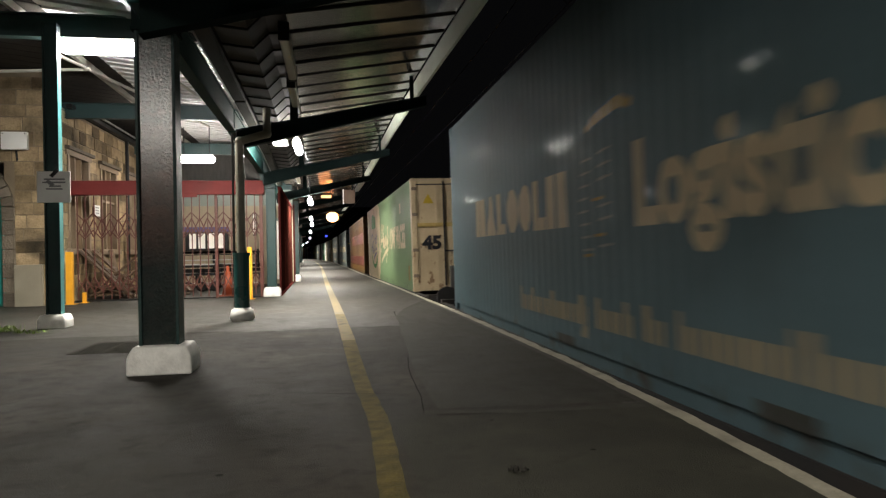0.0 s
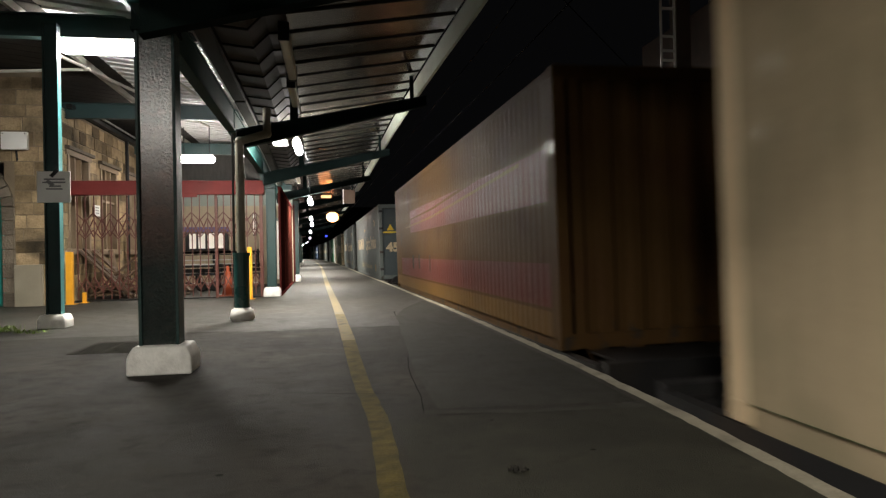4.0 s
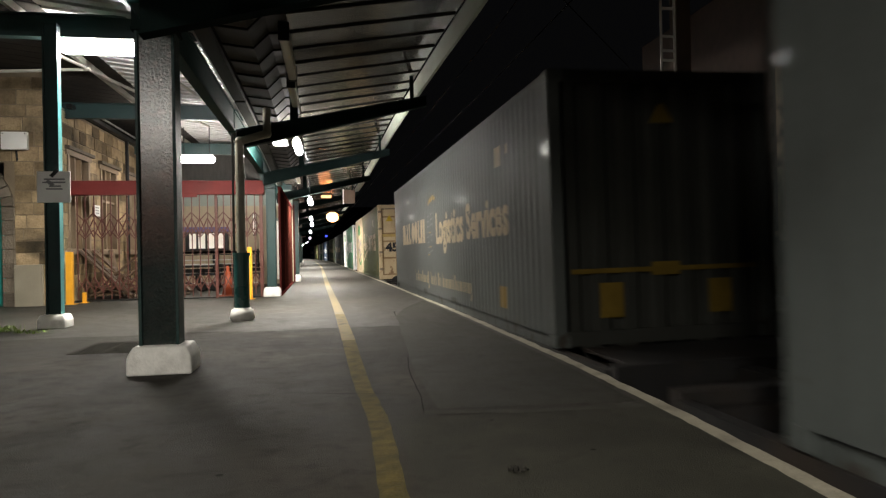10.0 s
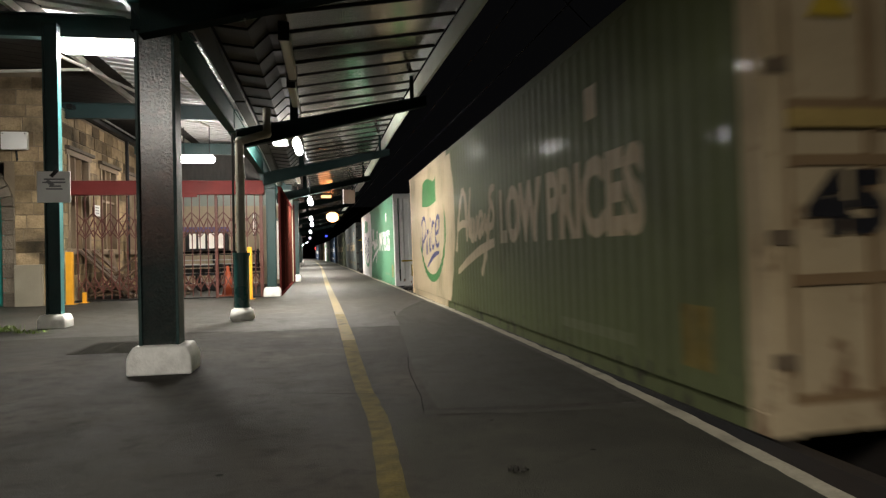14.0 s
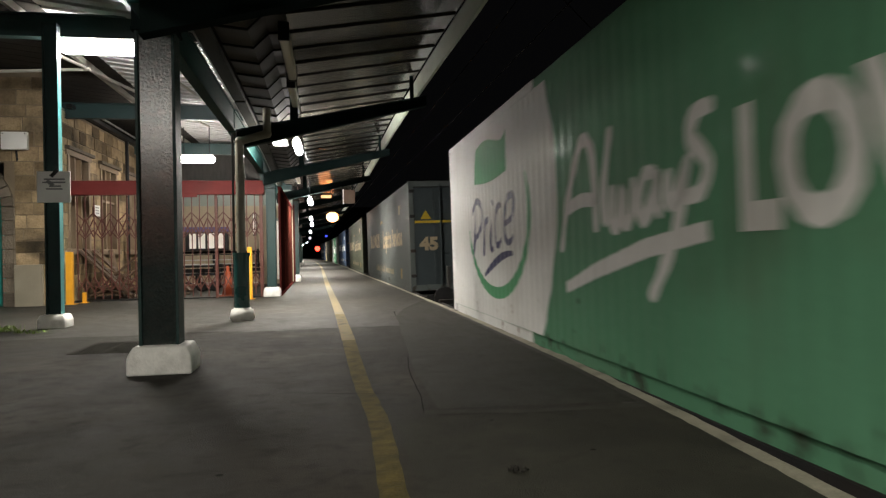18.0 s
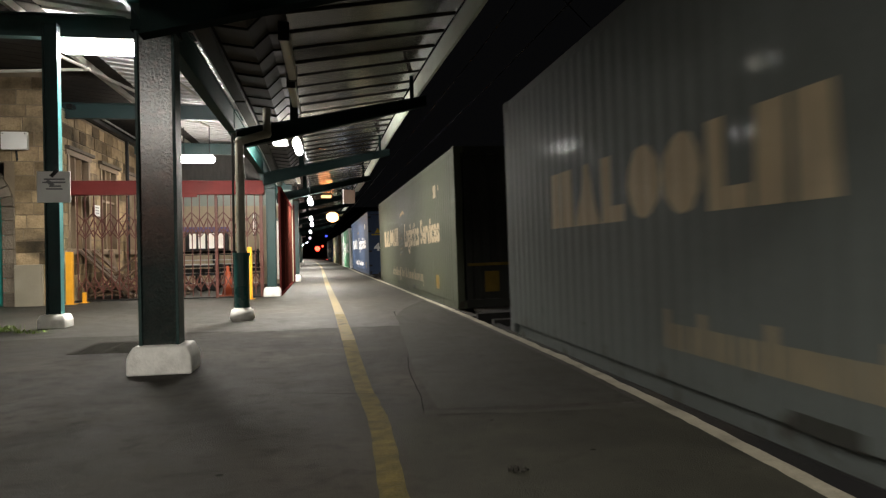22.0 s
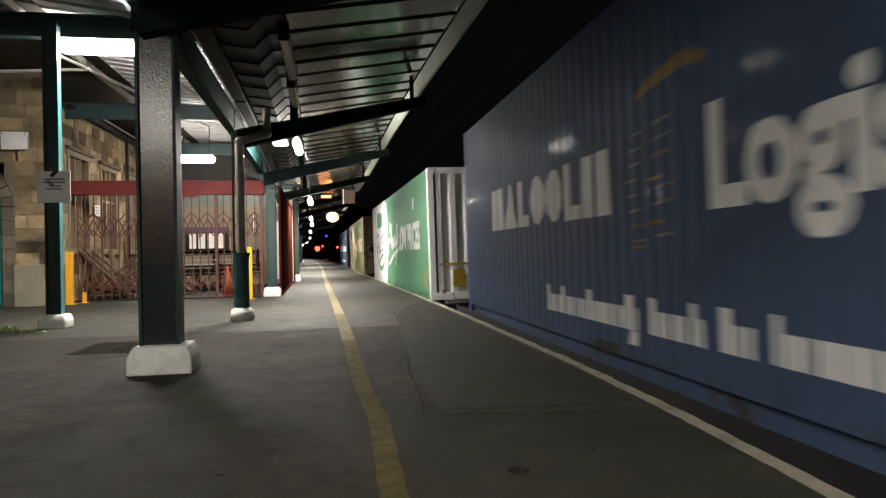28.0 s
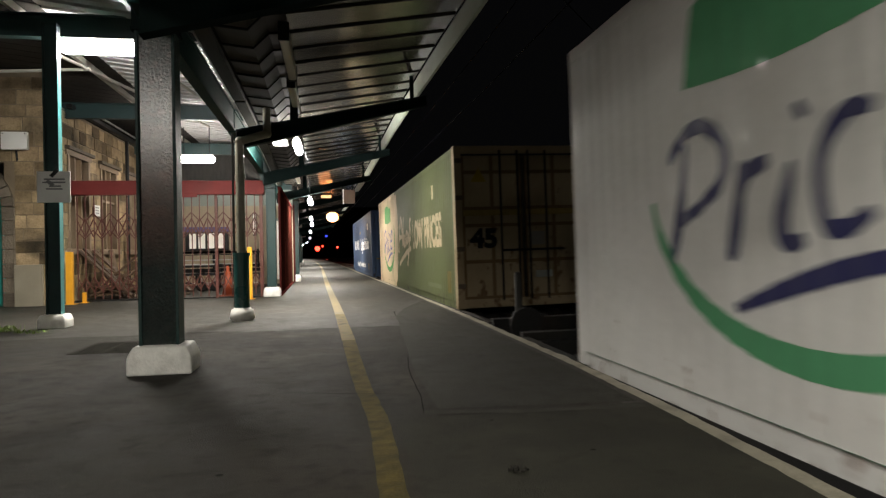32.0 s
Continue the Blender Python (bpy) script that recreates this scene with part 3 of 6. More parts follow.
def canopy():
    rnd = random.Random(8)
    # sheeted soffit in narrow panels with dark open seams
    prof = [(-1.2, 3.5), (-1.04, 3.48), (-0.84, 3.46), (-0.66, 3.64), (-0.43, 3.66), (0.6, 3.815), (1.64, 3.97)]
    bm, valley = B(), B()
    y = -7.71
    while y < 190:
        step = 0.66 if y < 60 else 2.0
        d0, d1 = rnd.uniform(-0.006, 0.006), rnd.uniform(-0.006, 0.006)
        for b, p in ((valley, prof[:5]), (bm, prof[4:])):
            sheet(b, [[(x + sway(x, yy), yy, z + d) for x, z in p] for yy, d in ((y + 0.02, d0), (y + step - 0.02, d1))])
        y += step
    rib = B()
    y = -7.71
    while y < 60:
        for dz, w in ((-0.018, 0.012),):
            sheet(rib, [[(x + sway(x, yy), yy, z + dz) for x, z in prof] for yy in (y - w, y + w)])
            for yy in (y - w, y + w):
                sheet(rib, [[(x + sway(x, yy), yy, z + zz) for x, z in prof] for zz in (dz, 0.03)])
        y += 0.66
    solo("soffit_ribs", rib, SEAM, "dark cover strips over the soffit joints", "canopy", kind="structure")
    solo("soffit_valley", valley, VALLEY, "dull brownish folded sheets beside the canopy girder", "canopy", kind="structure")
    solo("canopy_soffit", bm, CLADDING, "grey sheet-metal canopy soffit in narrow dull panels", "canopy", kind="structure")
    bm = B()
    ys = [-8 + 2 * i for i in range(101)]
    sheet(bm, [[(x + sway(x, y), y, z + 0.045) for x, z in ((-1.4, 3.5), *prof, (1.66, 3.99))] for y in ys])
    sheet(bm, [[(x + sway(x, y), y, z + 0.16) for x, z in ((-1.4, 3.6), *prof, (1.7, 4.0))] for y in ys])
    solo("canopy_deck", bm, SEAM, "dark roof deck above the soffit panels", "canopy", kind="structure")

    # fascia along the outer edge
    for a, b in zip(RAFTERS, RAFTERS[1:]):
        bm = B()
        for j in range(3):
            p, q = a + (b - a) * j / 3, a + (b - a) * (j + 1) / 3
            beam(bm, (outer(p) + 0.02, p, 3.83), (outer(q) + 0.02, q, 3.83), 0.04, 0.3)
        solo("fascia", bm, FASCIA, "weathered pale fascia board on the canopy edge", "fascia", group="fascia boards", kind="structure")
        # girder over the columns with its gutter
        g = thing("girder", (0, 0, 0), "teal painted steel girder over the platform columns", "girder", "canopy girders", "structure")
        bm = B()
        ay, by = a + 0.06, b - 0.06
        da, db = [bend(y) * (y > 17) - 0.016 * max(0.0, min(10.0, y - 7)) + 0.1 * (y > 17) for y in (ay, by)]
        for x0, x1, z0, z1 in ((-1.51, -1.385, 2.97, 3.0), (-1.48, -1.4, 3.0, 3.3), (-1.51, -1.385, 3.3, 3.33)):
            beam(bm, ((x0 + x1) / 2 + da, ay, (z0 + z1) / 2), ((x0 + x1) / 2 + db, by, (z0 + z1) / 2), x1 - x0, z1 - z0)
        part("girder_section", bm, GIRDER_TEAL, g)
        bm = B()
        beam(bm, (-1.31 + da, ay, 3.49), (-1.31 + db, by, 3.49), 0.17, 0.08)
        part("gutter", bm, GUTTER, g, "grimy pale valley gutter")
        bm = B()
        beam(bm, (-1.405 + da, ay, 3.45), (-1.405 + db, by, 3.45), 0.015, 0.022)
        part("gutter_lip", bm, STEEL_PALE, g)
    # tapered cantilever rafters
    for y in RAFTERS:
        t = thing("rafter", (bend(y), y, 0), "dark green tapered steel rafter carrying the platform canopy", "rafter", "canopy rafters", "structure")
        bm = B()
        prism(bm, [(-1.4, 2.7), (1.65, 3.44), (1.65, 3.58), (-1.4, 2.98)], "y", -0.02, 0.02)
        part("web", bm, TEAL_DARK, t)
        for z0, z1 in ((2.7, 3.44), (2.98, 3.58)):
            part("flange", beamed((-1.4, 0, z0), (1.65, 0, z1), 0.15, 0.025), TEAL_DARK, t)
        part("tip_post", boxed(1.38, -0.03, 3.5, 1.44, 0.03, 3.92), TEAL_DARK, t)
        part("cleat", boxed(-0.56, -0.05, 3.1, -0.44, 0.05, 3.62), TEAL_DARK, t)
    # inner roof over the forecourt, ribbed sheets
    bm = B()
    for i in range(140):
        y = -8 + i * 0.36
        sheet(bm, [[(-1.6, yy, 4.35 + dz), (-2.4, yy, 4.62 + dz), (-4.3, yy, 4.86 + dz)] for yy, dz in ((y, 0.06), (y, 0.0), (y + 0.21, 0.0), (y + 0.21, 0.06))])
    solo("inner_roof", bm, SHEET_WHITE, "pale ribbed metal roof sheets over the forecourt", "roof", kind="structure")
    bm = B()
    sheet(bm, [[(-1.6, y, 4.41), (-2.4, y, 4.68), (-4.3, y, 4.92)] for y in range(-8, 43, 5)])
    solo("roof_deck", bm, DARK_BOARD, "dark boarding above the pale roof strips", "roof", kind="structure")
    # the roof's western part, set much darker than the pale sheets
    bm = B()
    for i in range(112):
        y = -8 + i * 0.45
        sheet(bm, [[(-4.3, yy, 4.86 + dz), (-6.6, yy, 5.15 + dz), (-12.0, yy, 5.8 + dz)] for yy, dz in ((y, 0.0), (y + 0.43, 0.0), (y + 0.43, 0.03), (y + 0.45, 0.03))])
    solo("boarded_roof", bm, DARK_BOARD, "dark boarded roof beside the station wall", "roof", kind="structure")
    bm = B()
    sheet(bm, [[(-1.62, y, 3.9), (-1.62, y, 4.36)] for y in (-8, 10, 30, 42)])
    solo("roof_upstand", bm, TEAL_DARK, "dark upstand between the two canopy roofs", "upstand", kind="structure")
    for y, z in ((0.4, 4.3), (6.3, 4.3), (10.95, 4.38), (16.75, 4.3), (22.3, 4.28), (28.0, 4.3)):
        t = thing("cross_beam", (0, y, z), "teal steel cross beam below the inner roof", "beam", "cross beams", "structure")
        part("web", boxed(-6.4, -0.015, 0.0, -1.64, 0.015, 0.32), TEAL_LIGHT, t)
        for zz in (-0.02, 0.32):
            part("flange", boxed(-6.4, -0.08, zz, -1.64, 0.08, zz + 0.02), TEAL_LIGHT, t)
    for x in (-2.7, -4.6):
        bm = B()
        beam(bm, (x, -6, 4.55 if x > -3 else 4.78), (x, 30, 4.55 if x > -3 else 4.78), 0.07, 0.12)
        solo("purlin", bm, GREY_CONDUIT, "pale purlin under the ribbed roof", "purlin", group="purlins", kind="structure")
    for p, q in (((-8, 14.3, 4.62), (-4.3, 13.2, 4.5)), ((-4.6, 12.0, 4.5), (-3.2, 19.0, 4.55)), ((-3.4, 12.0, 4.6), (-2.5, 16.0, 4.4))):
        bm = B()
        rod(bm, p, q, 0.03, 8)
        solo("conduit", bm, GREY_CONDUIT, "pale cable conduit under the roof", "conduit", group="conduits", kind="structure")


canopy()


# ---------------------------------------------------------------- columns and pipes
def column(x, y, w, d, top, base, m, label, group="platform columns", face=None, shift=0.0):
    """An H column on a painted masonry block; base: (half width, half depth, height)."""
    t = thing("column", (x, y, 0), label, "column", group)
    f = 0.028
    bm = boxed(-w / 2 + f, -d / 2 + 0.03, 0.0, w / 2 - f, d / 2 - 0.03, top)
    part("web", bm, face or m, t)
    for s in (-1, 1):
        part("flange", boxed(s * w / 2 - f if s > 0 else -w / 2, -d / 2, 0, w / 2 if s > 0 else -w / 2 + f, d / 2, top, bevel=0.005), m, t)
    a, b, h = base
    bm = B()
    vs = [[bm.verts.new((sx * k + shift, sy * j, z)) for sx, sy in ((-1, -1), (1, -1), (1, 1), (-1, 1))] for k, j, z in ((a, b, 0), (a * 0.99, b * 0.99, h * 0.62), (a * 0.82, b * 0.84, h))]
    bm.faces.new(vs[0][::-1])
    bm.faces.new(vs[2])
    for p, q in zip(vs, vs[1:]):
        for i in range(4):
            bm.faces.new((p[i], p[(i + 1) % 4], q[(i + 1) % 4], q[i]))
    bmesh.ops.bevel(bm, geom=list(bm.edges), offset=0.022, segments=3, affect="EDGES", profile=0.6)
    part("base_block", bm, WHITE_BASE, t, "white painted masonry base block", smooth=True)
    return t


def columns():
    t = column(-1.466, 6.18, 0.33, 0.22, 3.0, (0.265, 0.21, 0.245), COLUMN_TEAL, "dark green glossy steel column on a white base", face=COLUMN_FACE, shift=0.018)
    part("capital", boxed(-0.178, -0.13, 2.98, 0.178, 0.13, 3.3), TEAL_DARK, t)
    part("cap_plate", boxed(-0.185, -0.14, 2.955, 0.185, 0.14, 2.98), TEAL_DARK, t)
    t = column(-1.405, 16.72, 0.22, 0.26, 2.62, (0.2, 0.2, 0.23), TEAL_LIGHT, "teal painted steel column on a white base beside the gate")
    bm = B()
    prism(bm, [(-0.11, 2.62), (0.11, 2.66), (-0.16, 3.3), (-0.4, 3.3)], "y", -0.12, 0.12)
    part("knee", bm, TEAL_LIGHT, t, "raked teal knee of the column head")
    column(-1.3, 25.5, 0.3, 0.3, 3.0, (0.2, 0.2, 0.26), TEAL_LIGHT, "teal painted steel column at the end of a red screen")
    for y in (40.2, 52.2, 64.2, 76.2, 92, 110, 130, 152, 176):
        column(-1.5 + bend(y), y, 0.3, 0.3, 3.0, (0.22, 0.22, 0.25), TEAL, "teal steel column further along the platform")
    t = column(-3.99, 10.6, 0.205, 0.15, 4.46, (0.19, 0.18, 0.2), COLUMN_TEAL, "dark teal steel column on a white base in the forecourt")
    # the lamplight on this side is put into a brighter teal
    part("lit_edge", boxed(0.098, -0.07, 0.15, 0.104, 0.055, 4.2), LIT_TEAL, t, "column side coloured brighter as lamplit")

    def downpipe(x, y, group="downpipes"):
        t = thing("downpipe", (x, y, 0), "grey cast-iron downpipe with a green sleeve on a white base", "downpipe", group)
        part("sleeve", rodded((0, 0, 0.2), (0, 0, 1.03), 0.115, seg=20), TEAL, t, "dark green cast-iron lower sleeve", smooth=False)
        part("pipe", rodded((0, 0, 1.0), (0, 0, 2.78), 0.066, seg=18), PIPE, t)
        for z in (1.0, 1.62, 2.2):
            part("collar", rodded((0, 0, z), (0, 0, z + 0.05), 0.13 if z < 1.1 else 0.078, seg=18), PIPE if z > 1.1 else TEAL, t)
        bm = B()
        bmesh.ops.create_uvsphere(bm, u_segments=14, v_segments=8, radius=0.072, matrix=Matrix.Translation((0, 0, 2.78)))
        part("elbow", bm, PIPE, t, smooth=True)
        part("offset_pipe", rodded((0, 0, 2.78), (0.42, 0, 2.9), 0.062, seg=16), PIPE, t)
        bm = B()
        bmesh.ops.create_uvsphere(bm, u_segments=14, v_segments=8, radius=0.07, matrix=Matrix.Translation((0.42, 0, 2.9)))
        part("elbow", bm, PIPE, t, smooth=True)
        part("drop_pipe", rodded((0.42, 0, 2.9), (0.42, 0, 3.3), 0.06, seg=16), PIPE, t)
        part("pole", rodded((-0.115, 0.06, 0.2), (-0.115, 0.06, 2.9), 0.018, seg=8), BLACK, t, "thin black pole behind the pipe")
        bm = B()
        rod(bm, (0, 0, 0), (0, 0, 0.2), 0.2, 20, 0.16)
        bmesh.ops.bevel(bm, geom=[e for e in bm.edges if abs(e.verts[0].co.z - e.verts[1].co.z) < 1e-4], offset=0.03, segments=3, affect="EDGES")
        part("base_block", bm, WHITE_BASE, t, "white painted round base", smooth=True)
    downpipe(-1.36, 10.72)
    for y in (34.2, 46.2, 70.2):
        downpipe(-1.5 + bend(y), y)


columns()


# ---------------------------------------------------------------- red screen and gates
def screens():
    t = thing("screen", pose(-1.23, 17.1, 0, 0, 0, 0.9), "red oxide painted panel screen between two columns", "screen")
    for i in range(4):
        a = i * 2.0
        part("panel", boxed(-0.02, a + 0.03, 0.06, 0.02, a + 1.97, 2.62), SCREEN_DARK, t, "dark brown board panel")
        part("stile", boxed(-0.03, a - 0.03, 0.03, 0.026, a + 0.03, 2.64), SCREEN_RED, t)
    part("end_post", boxed(-0.07, 8.0, 0.0, 0.08, 8.14, 2.85, bevel=0.01), SCREEN_RED, t, "red painted end post")
    part("near_post", boxed(-0.028, -0.12, 0.0, 0.025, -0.04, 2.62, bevel=0.01), SCREEN_RED, t, "red painted end post")
    part("top_rail", boxed(-0.04, 0, 2.62, 0.04, 8.0, 2.72), SCREEN_RED, t)
    part("bottom_rail", boxed(-0.045, 0, 0.0, 0.045, 8.0, 0.06), SCREEN_RED, t)

    g = thing("lattice_gate", (0, 16.72, 0), "closed red folding lattice gate under a red beam", "gate")
    part("head_beam", boxed(-5.92, -0.06, 2.5, -1.56, 0.06, 2.82, bevel=0.01), RED_PAINT, g, "red painted head beam")
    part("head_flange", boxed(-5.92, -0.09, 2.485, -1.56, 0.09, 2.5), RED_PAINT, g)
    part("hook_plate", boxed(-3.45, -0.1, 2.42, -3.1, -0.07, 2.5), RED_PAINT, g)
    xs = [-5.8 + 0.182 * i for i in range(24)]
    bar = mesh_of("bar", boxed(-0.012, -0.01, 0.05, 0.012, 0.01, 2.48), GATE_RED)
    for i, x in enumerate(xs):
        ob = part("bar", bar, GATE_RED, g)
        ob.location = (x, 0.0 if i % 2 else 0.03, 0)
    for z, hh in ((1.72, 0.42), (0.4, 0.34), (1.36, 0.0)):
        for i in range(len(xs) - 1):
            if not hh:
                continue
            for s in (-1, 1):
                a, b = (xs[i], z - s * hh / 2), (xs[i + 1], z + s * hh / 2)
                part("lattice_strap", beamed((a[0], -0.02 + 0.01 * s, a[1]), (b[0], -0.02 + 0.01 * s, b[1]), 0.008, 0.026), GATE_RED, g)
    for z, hh in ((1.56, 0.2), (1.96, 0.2)):
        for i in range(len(xs) - 1):
            s = 1 if i % 2 else -1
            part("lattice_strap", beamed((xs[i], -0.045, z - s * hh / 2), (xs[i + 1], -0.045, z + s * hh / 2), 0.008, 0.024), GATE_RED, g)
    part("floor_track", boxed(-5.85, -0.03, 0.0, -1.6, 0.06, 0.03), BLACK, g)
    part("end_post", boxed(-1.68, -0.05, 0, -1.6, 0.05, 2.5), GATE_RED, g)
    part("end_post", boxed(-2.72, -0.045, 0, -2.66, 0.055, 2.48), GATE_RED, g)

    for x, y, h, w in ((-5.68, 15.9, 1.16, 0.13), (-5.52, 16.3, 0.24, 0.08), (-1.83, 15.9, 1.2, 0.1)):
        t = thing("bollard", (x, y, 0), "bright yellow steel guard post beside the gate", "post", "yellow posts")
        part("post", boxed(-w / 2, -w / 2, 0, w / 2, w / 2, h, bevel=0.012), YELLOW_POST, t)
        part("foot_plate", boxed(-w, -w, 0, w, w, 0.012), YELLOW_POST, t)


screens()


# ---------------------------------------------------------------- station building
def stonework(name, origin, across, up_rows, lo, hi, holes, seed, wall, m=STONE, proud=0.011):
    """Courses of squared stones on a wall: across is the wall's direction, holes are (a0, a1, z0, z1) left free."""
    rnd = random.Random(seed)
    nrm = Vector((across[1], -across[0], 0))
    z = 0.0
    while z < up_rows - 0.1:
        h = rnd.choice((0.26, 0.3, 0.33))
        h = min(h, up_rows - z)
        a = lo - rnd.uniform(0, 0.3)
        while a < hi:
            w = rnd.uniform(0.34, 0.78)
            a0, a1 = max(a, lo), min(a + w, hi)
            a += w
            if a1 - a0 < 0.08:
                continue
            cuts = [(a0, a1)]
            for h0, h1, g0, g1 in holes:
                if z + h <= g0 + 0.03 or z >= g1 - 0.03:
                    continue
                cuts = [c for p, q in cuts for c in ((p, min(q, h0)), (max(p, h1), q)) if c[1] - c[0] > 0.06]
            for p, q in cuts:
                bm = B()
                box(bm, p + 0.006, 0, z + 0.006, q - 0.006, 0.05, z + h - 0.006)
                out = proud * rnd.uniform(0.6, 1.3)
                for v in bm.verts:
                    if v.co.y > 0.02:
                        cx, cz = (p + q) / 2, z + h / 2
                        v.co.x += (cx - v.co.x) * 0.03 + rnd.uniform(-0.004, 0.004)
                        v.co.z += (cz - v.co.z) * 0.04 + rnd.uniform(-0.004, 0.004)
                        v.co.y = out
                    else:
                        v.co.y = -0.02
                    loc = Vector(origin) + Vector((across[0], across[1], 0)) * v.co.x + nrm * v.co.y + Vector((0, 0, v.co.z))
                    v.co = loc
                bmesh.ops.recalc_face_normals(bm, faces=bm.faces)
                part(name, bm, m, wall)
        z += h


def building():
    bm = B()
    box(bm, -7.2, -9, 0, -6.8, 7.5, 5.1)
    solo("wall_forecourt", bm, STONE_DARK, "dark sandstone wall along the forecourt", "wall", kind="structure")
    # gable end facing the forecourt with an arched doorway
    w = thing("wall_gable", (0, 0, 0), "coursed sandstone station wall with an arched doorway", "wall", kind="structure")
    dx0, dx1, spring = -8.35, -6.9, 2.15
    cx, rad = (dx0 + dx1) / 2, (dx1 - dx0) / 2
    bm = B()
    box(bm, -6.86, 15.64, 0, -6.03, 15.95, 5.1)
    box(bm, -11.0, 15.64, 0, -8.4, 15.95, 5.1)
    box(bm, -8.4, 15.64, 3.1, -6.86, 15.95, 5.1)
    part("wall_core", bm, MORTAR, w)
    stonework("stone", (0, 15.64, 0), (1, 0), 4.95, -9.6, -6.03, [(dx0 - 0.24, dx1 + 0.24, 0, 3.15)], 3, w)
    k = 13
    for i in range(k):
        a0, a1 = math.pi * i / k, math.pi * (i + 1) / k
        bm = B()
        prism(bm, [(cx + r * math.cos(a), spring + r * math.sin(a)) for r, a in ((rad, a0 + 0.012), (rad + 0.24, a0 + 0.012), (rad + 0.24, a1 - 0.012), (rad, a1 - 0.012))], "y", 15.58, 15.8)
        part("voussoir", bm, STONE_DARK, w)
    for i in range(7):
        for a, b in ((dx0 - 0.24, dx0), (dx1, dx1 + 0.24)):
            part("jamb_stone", boxed(a, 15.585, i * 0.307 + 0.005, b, 15.8, i * 0.307 + 0.3, bevel=0.006), STONE_DARK, w)
    d = thing("door_1", (cx, 15.72, 0), "tall teal painted boarded door in a stone arch", "door", kind="structure")
    bm = B()
    arch = [(-rad, 0.02), (rad, 0.02)] + [(rad * math.cos(math.pi * i / 16), spring + rad * math.sin(math.pi * i / 16)) for i in range(17)]
    prism(bm, arch, "y", -0.03, 0.03)
    part("leaf", bm, TEAL_DOOR, d)
    for i in range(7):
        x = -rad + 0.1 + i * 0.2
        part("board", boxed(x, -0.05, 0.05, x + 0.18, -0.03, spring + 0.1), TEAL_DOOR, d)
    part("slab", boxed(-6.66, 15.55, 0.0, -6.1, 15.66, 0.9, bevel=0.01), PALE_RENDER, w, "pale smooth stone slab at the wall's foot")

    s = thing("wall_box", (-6.6, 15.56, 3.55), "white rectangular electrical box on the stone wall", "box")
    part("body", boxed(-0.26, -0.06, -0.19, 0.26, 0.05, 0.19, bevel=0.02), BOX_WHITE, s)
    part("cable", rodded((0.02, 0.0, -0.2), (0.03, 0.02, -0.42), 0.02), BLACK, s)
    part("screw", rodded((-0.22, -0.066, 0.15), (-0.22, -0.055, 0.15), 0.012), BLACK, s)
    part("screw", rodded((0.22, -0.066, 0.15), (0.22, -0.055, 0.15), 0.012), BLACK, s)

    # long wall running away from the camera, behind the gate
    w = thing("wall_long", (0, 0, 0), "sandstone station wall with mullioned windows", "wall", kind="structure")
    wins = [(16.8, 18.25, 1.25, 3.45), (19.05, 20.45, 1.25, 3.4), (21.3, 22.2, 1.25, 3.4)]
    bm = B()
    ys = [15.9] + [v for a, b, _, _ in wins for v in (a, b)] + [24.2]
    for i in range(0, len(ys), 2):
        box(bm, -6.3, ys[i], 0, -6.03, ys[i + 1], 4.5)
    for a, b, z0, z1 in wins:
        box(bm, -6.3, a, 0, -6.03, b, z0)
        box(bm, -6.3, a, z1, -6.03, b, 4.5)
    part("wall_core", bm, MORTAR, w)
    stonework("stone", (-6.03, 0, 0), (0, 1), 4.45, 15.65, 24.1, wins, 5, w)
    for n, (a, b, z0, z1) in enumerate(wins):
        v = thing("window_%d" % (n + 1), (-6.03, 0, 0), "lit stone-framed station window with dark mullions", "window", kind="structure")
        part("sill", boxed(-0.1, a - 0.1, z0 - 0.14, 0.09, b + 0.1, z0, bevel=0.01), SURROUND, v)
        part("hood_mould", boxed(0.0, a - 0.14, z1 + 0.12, 0.12, b + 0.14, z1 + 0.2, bevel=0.012), STONE_DARK, v)
        part("lintel", boxed(-0.05, a - 0.1, z1, 0.04, b + 0.1, z1 + 0.12), SURROUND, v)
        for y in (a, b - 0.12):
            part("jamb", boxed(-0.18, y, z0, 0.035, y + 0.12, z1), SURROUND, v)
        c = 3
        wd = (b - a - 0.24) / c
        for i in range(c):
            y0 = a + 0.12 + i * wd
            part("pane", boxed(-0.2, y0 + 0.03, z0 + 0.03, -0.185, y0 + wd - 0.03, z1 - 0.03), FROST_DIM if i % 2 else GLASS_DARK, v)
            part("mullion", boxed(-0.19, y0 - 0.03, z0, 0.0, y0 + 0.03, z1), SURROUND, v)
        part("transom", boxed(-0.19, a, (z0 + z1) / 2 + 0.2, -0.02, b, (z0 + z1) / 2 + 0.26), SURROUND, v)
    n = thing("notice", (-5.99, 18.66, 2.25), "small white notice on the stone wall", "notice")
    part("plate", boxed(0, -0.2, -0.14, 0.02, 0.2, 0.14), SIGN_WHITE, n)
    for i in range(3):
        part("text_bar", boxed(0.02, -0.14, 0.06 - i * 0.07, 0.023, 0.1, 0.09 - i * 0.07), SIGN_INK, n)
    g = thing("eaves_gutter", (0, 0, 0), "dark iron gutter and pipe along the station wall", "gutter")
    part("channel", beamed((-5.85, 16.5, 4.52), (-5.85, 24, 4.5), 0.12, 0.1), BLACK, g)
    part("edge_strip", beamed((-5.72, 17.6, 4.6), (-5.72, 21.6, 4.6), 0.05, 0.03), STEEL_PALE, g, "pale metal edge")
    part("drop", rodded((-5.88, 21.0, 0.0), (-5.88, 21.0, 4.5), 0.05), BLACK, g)

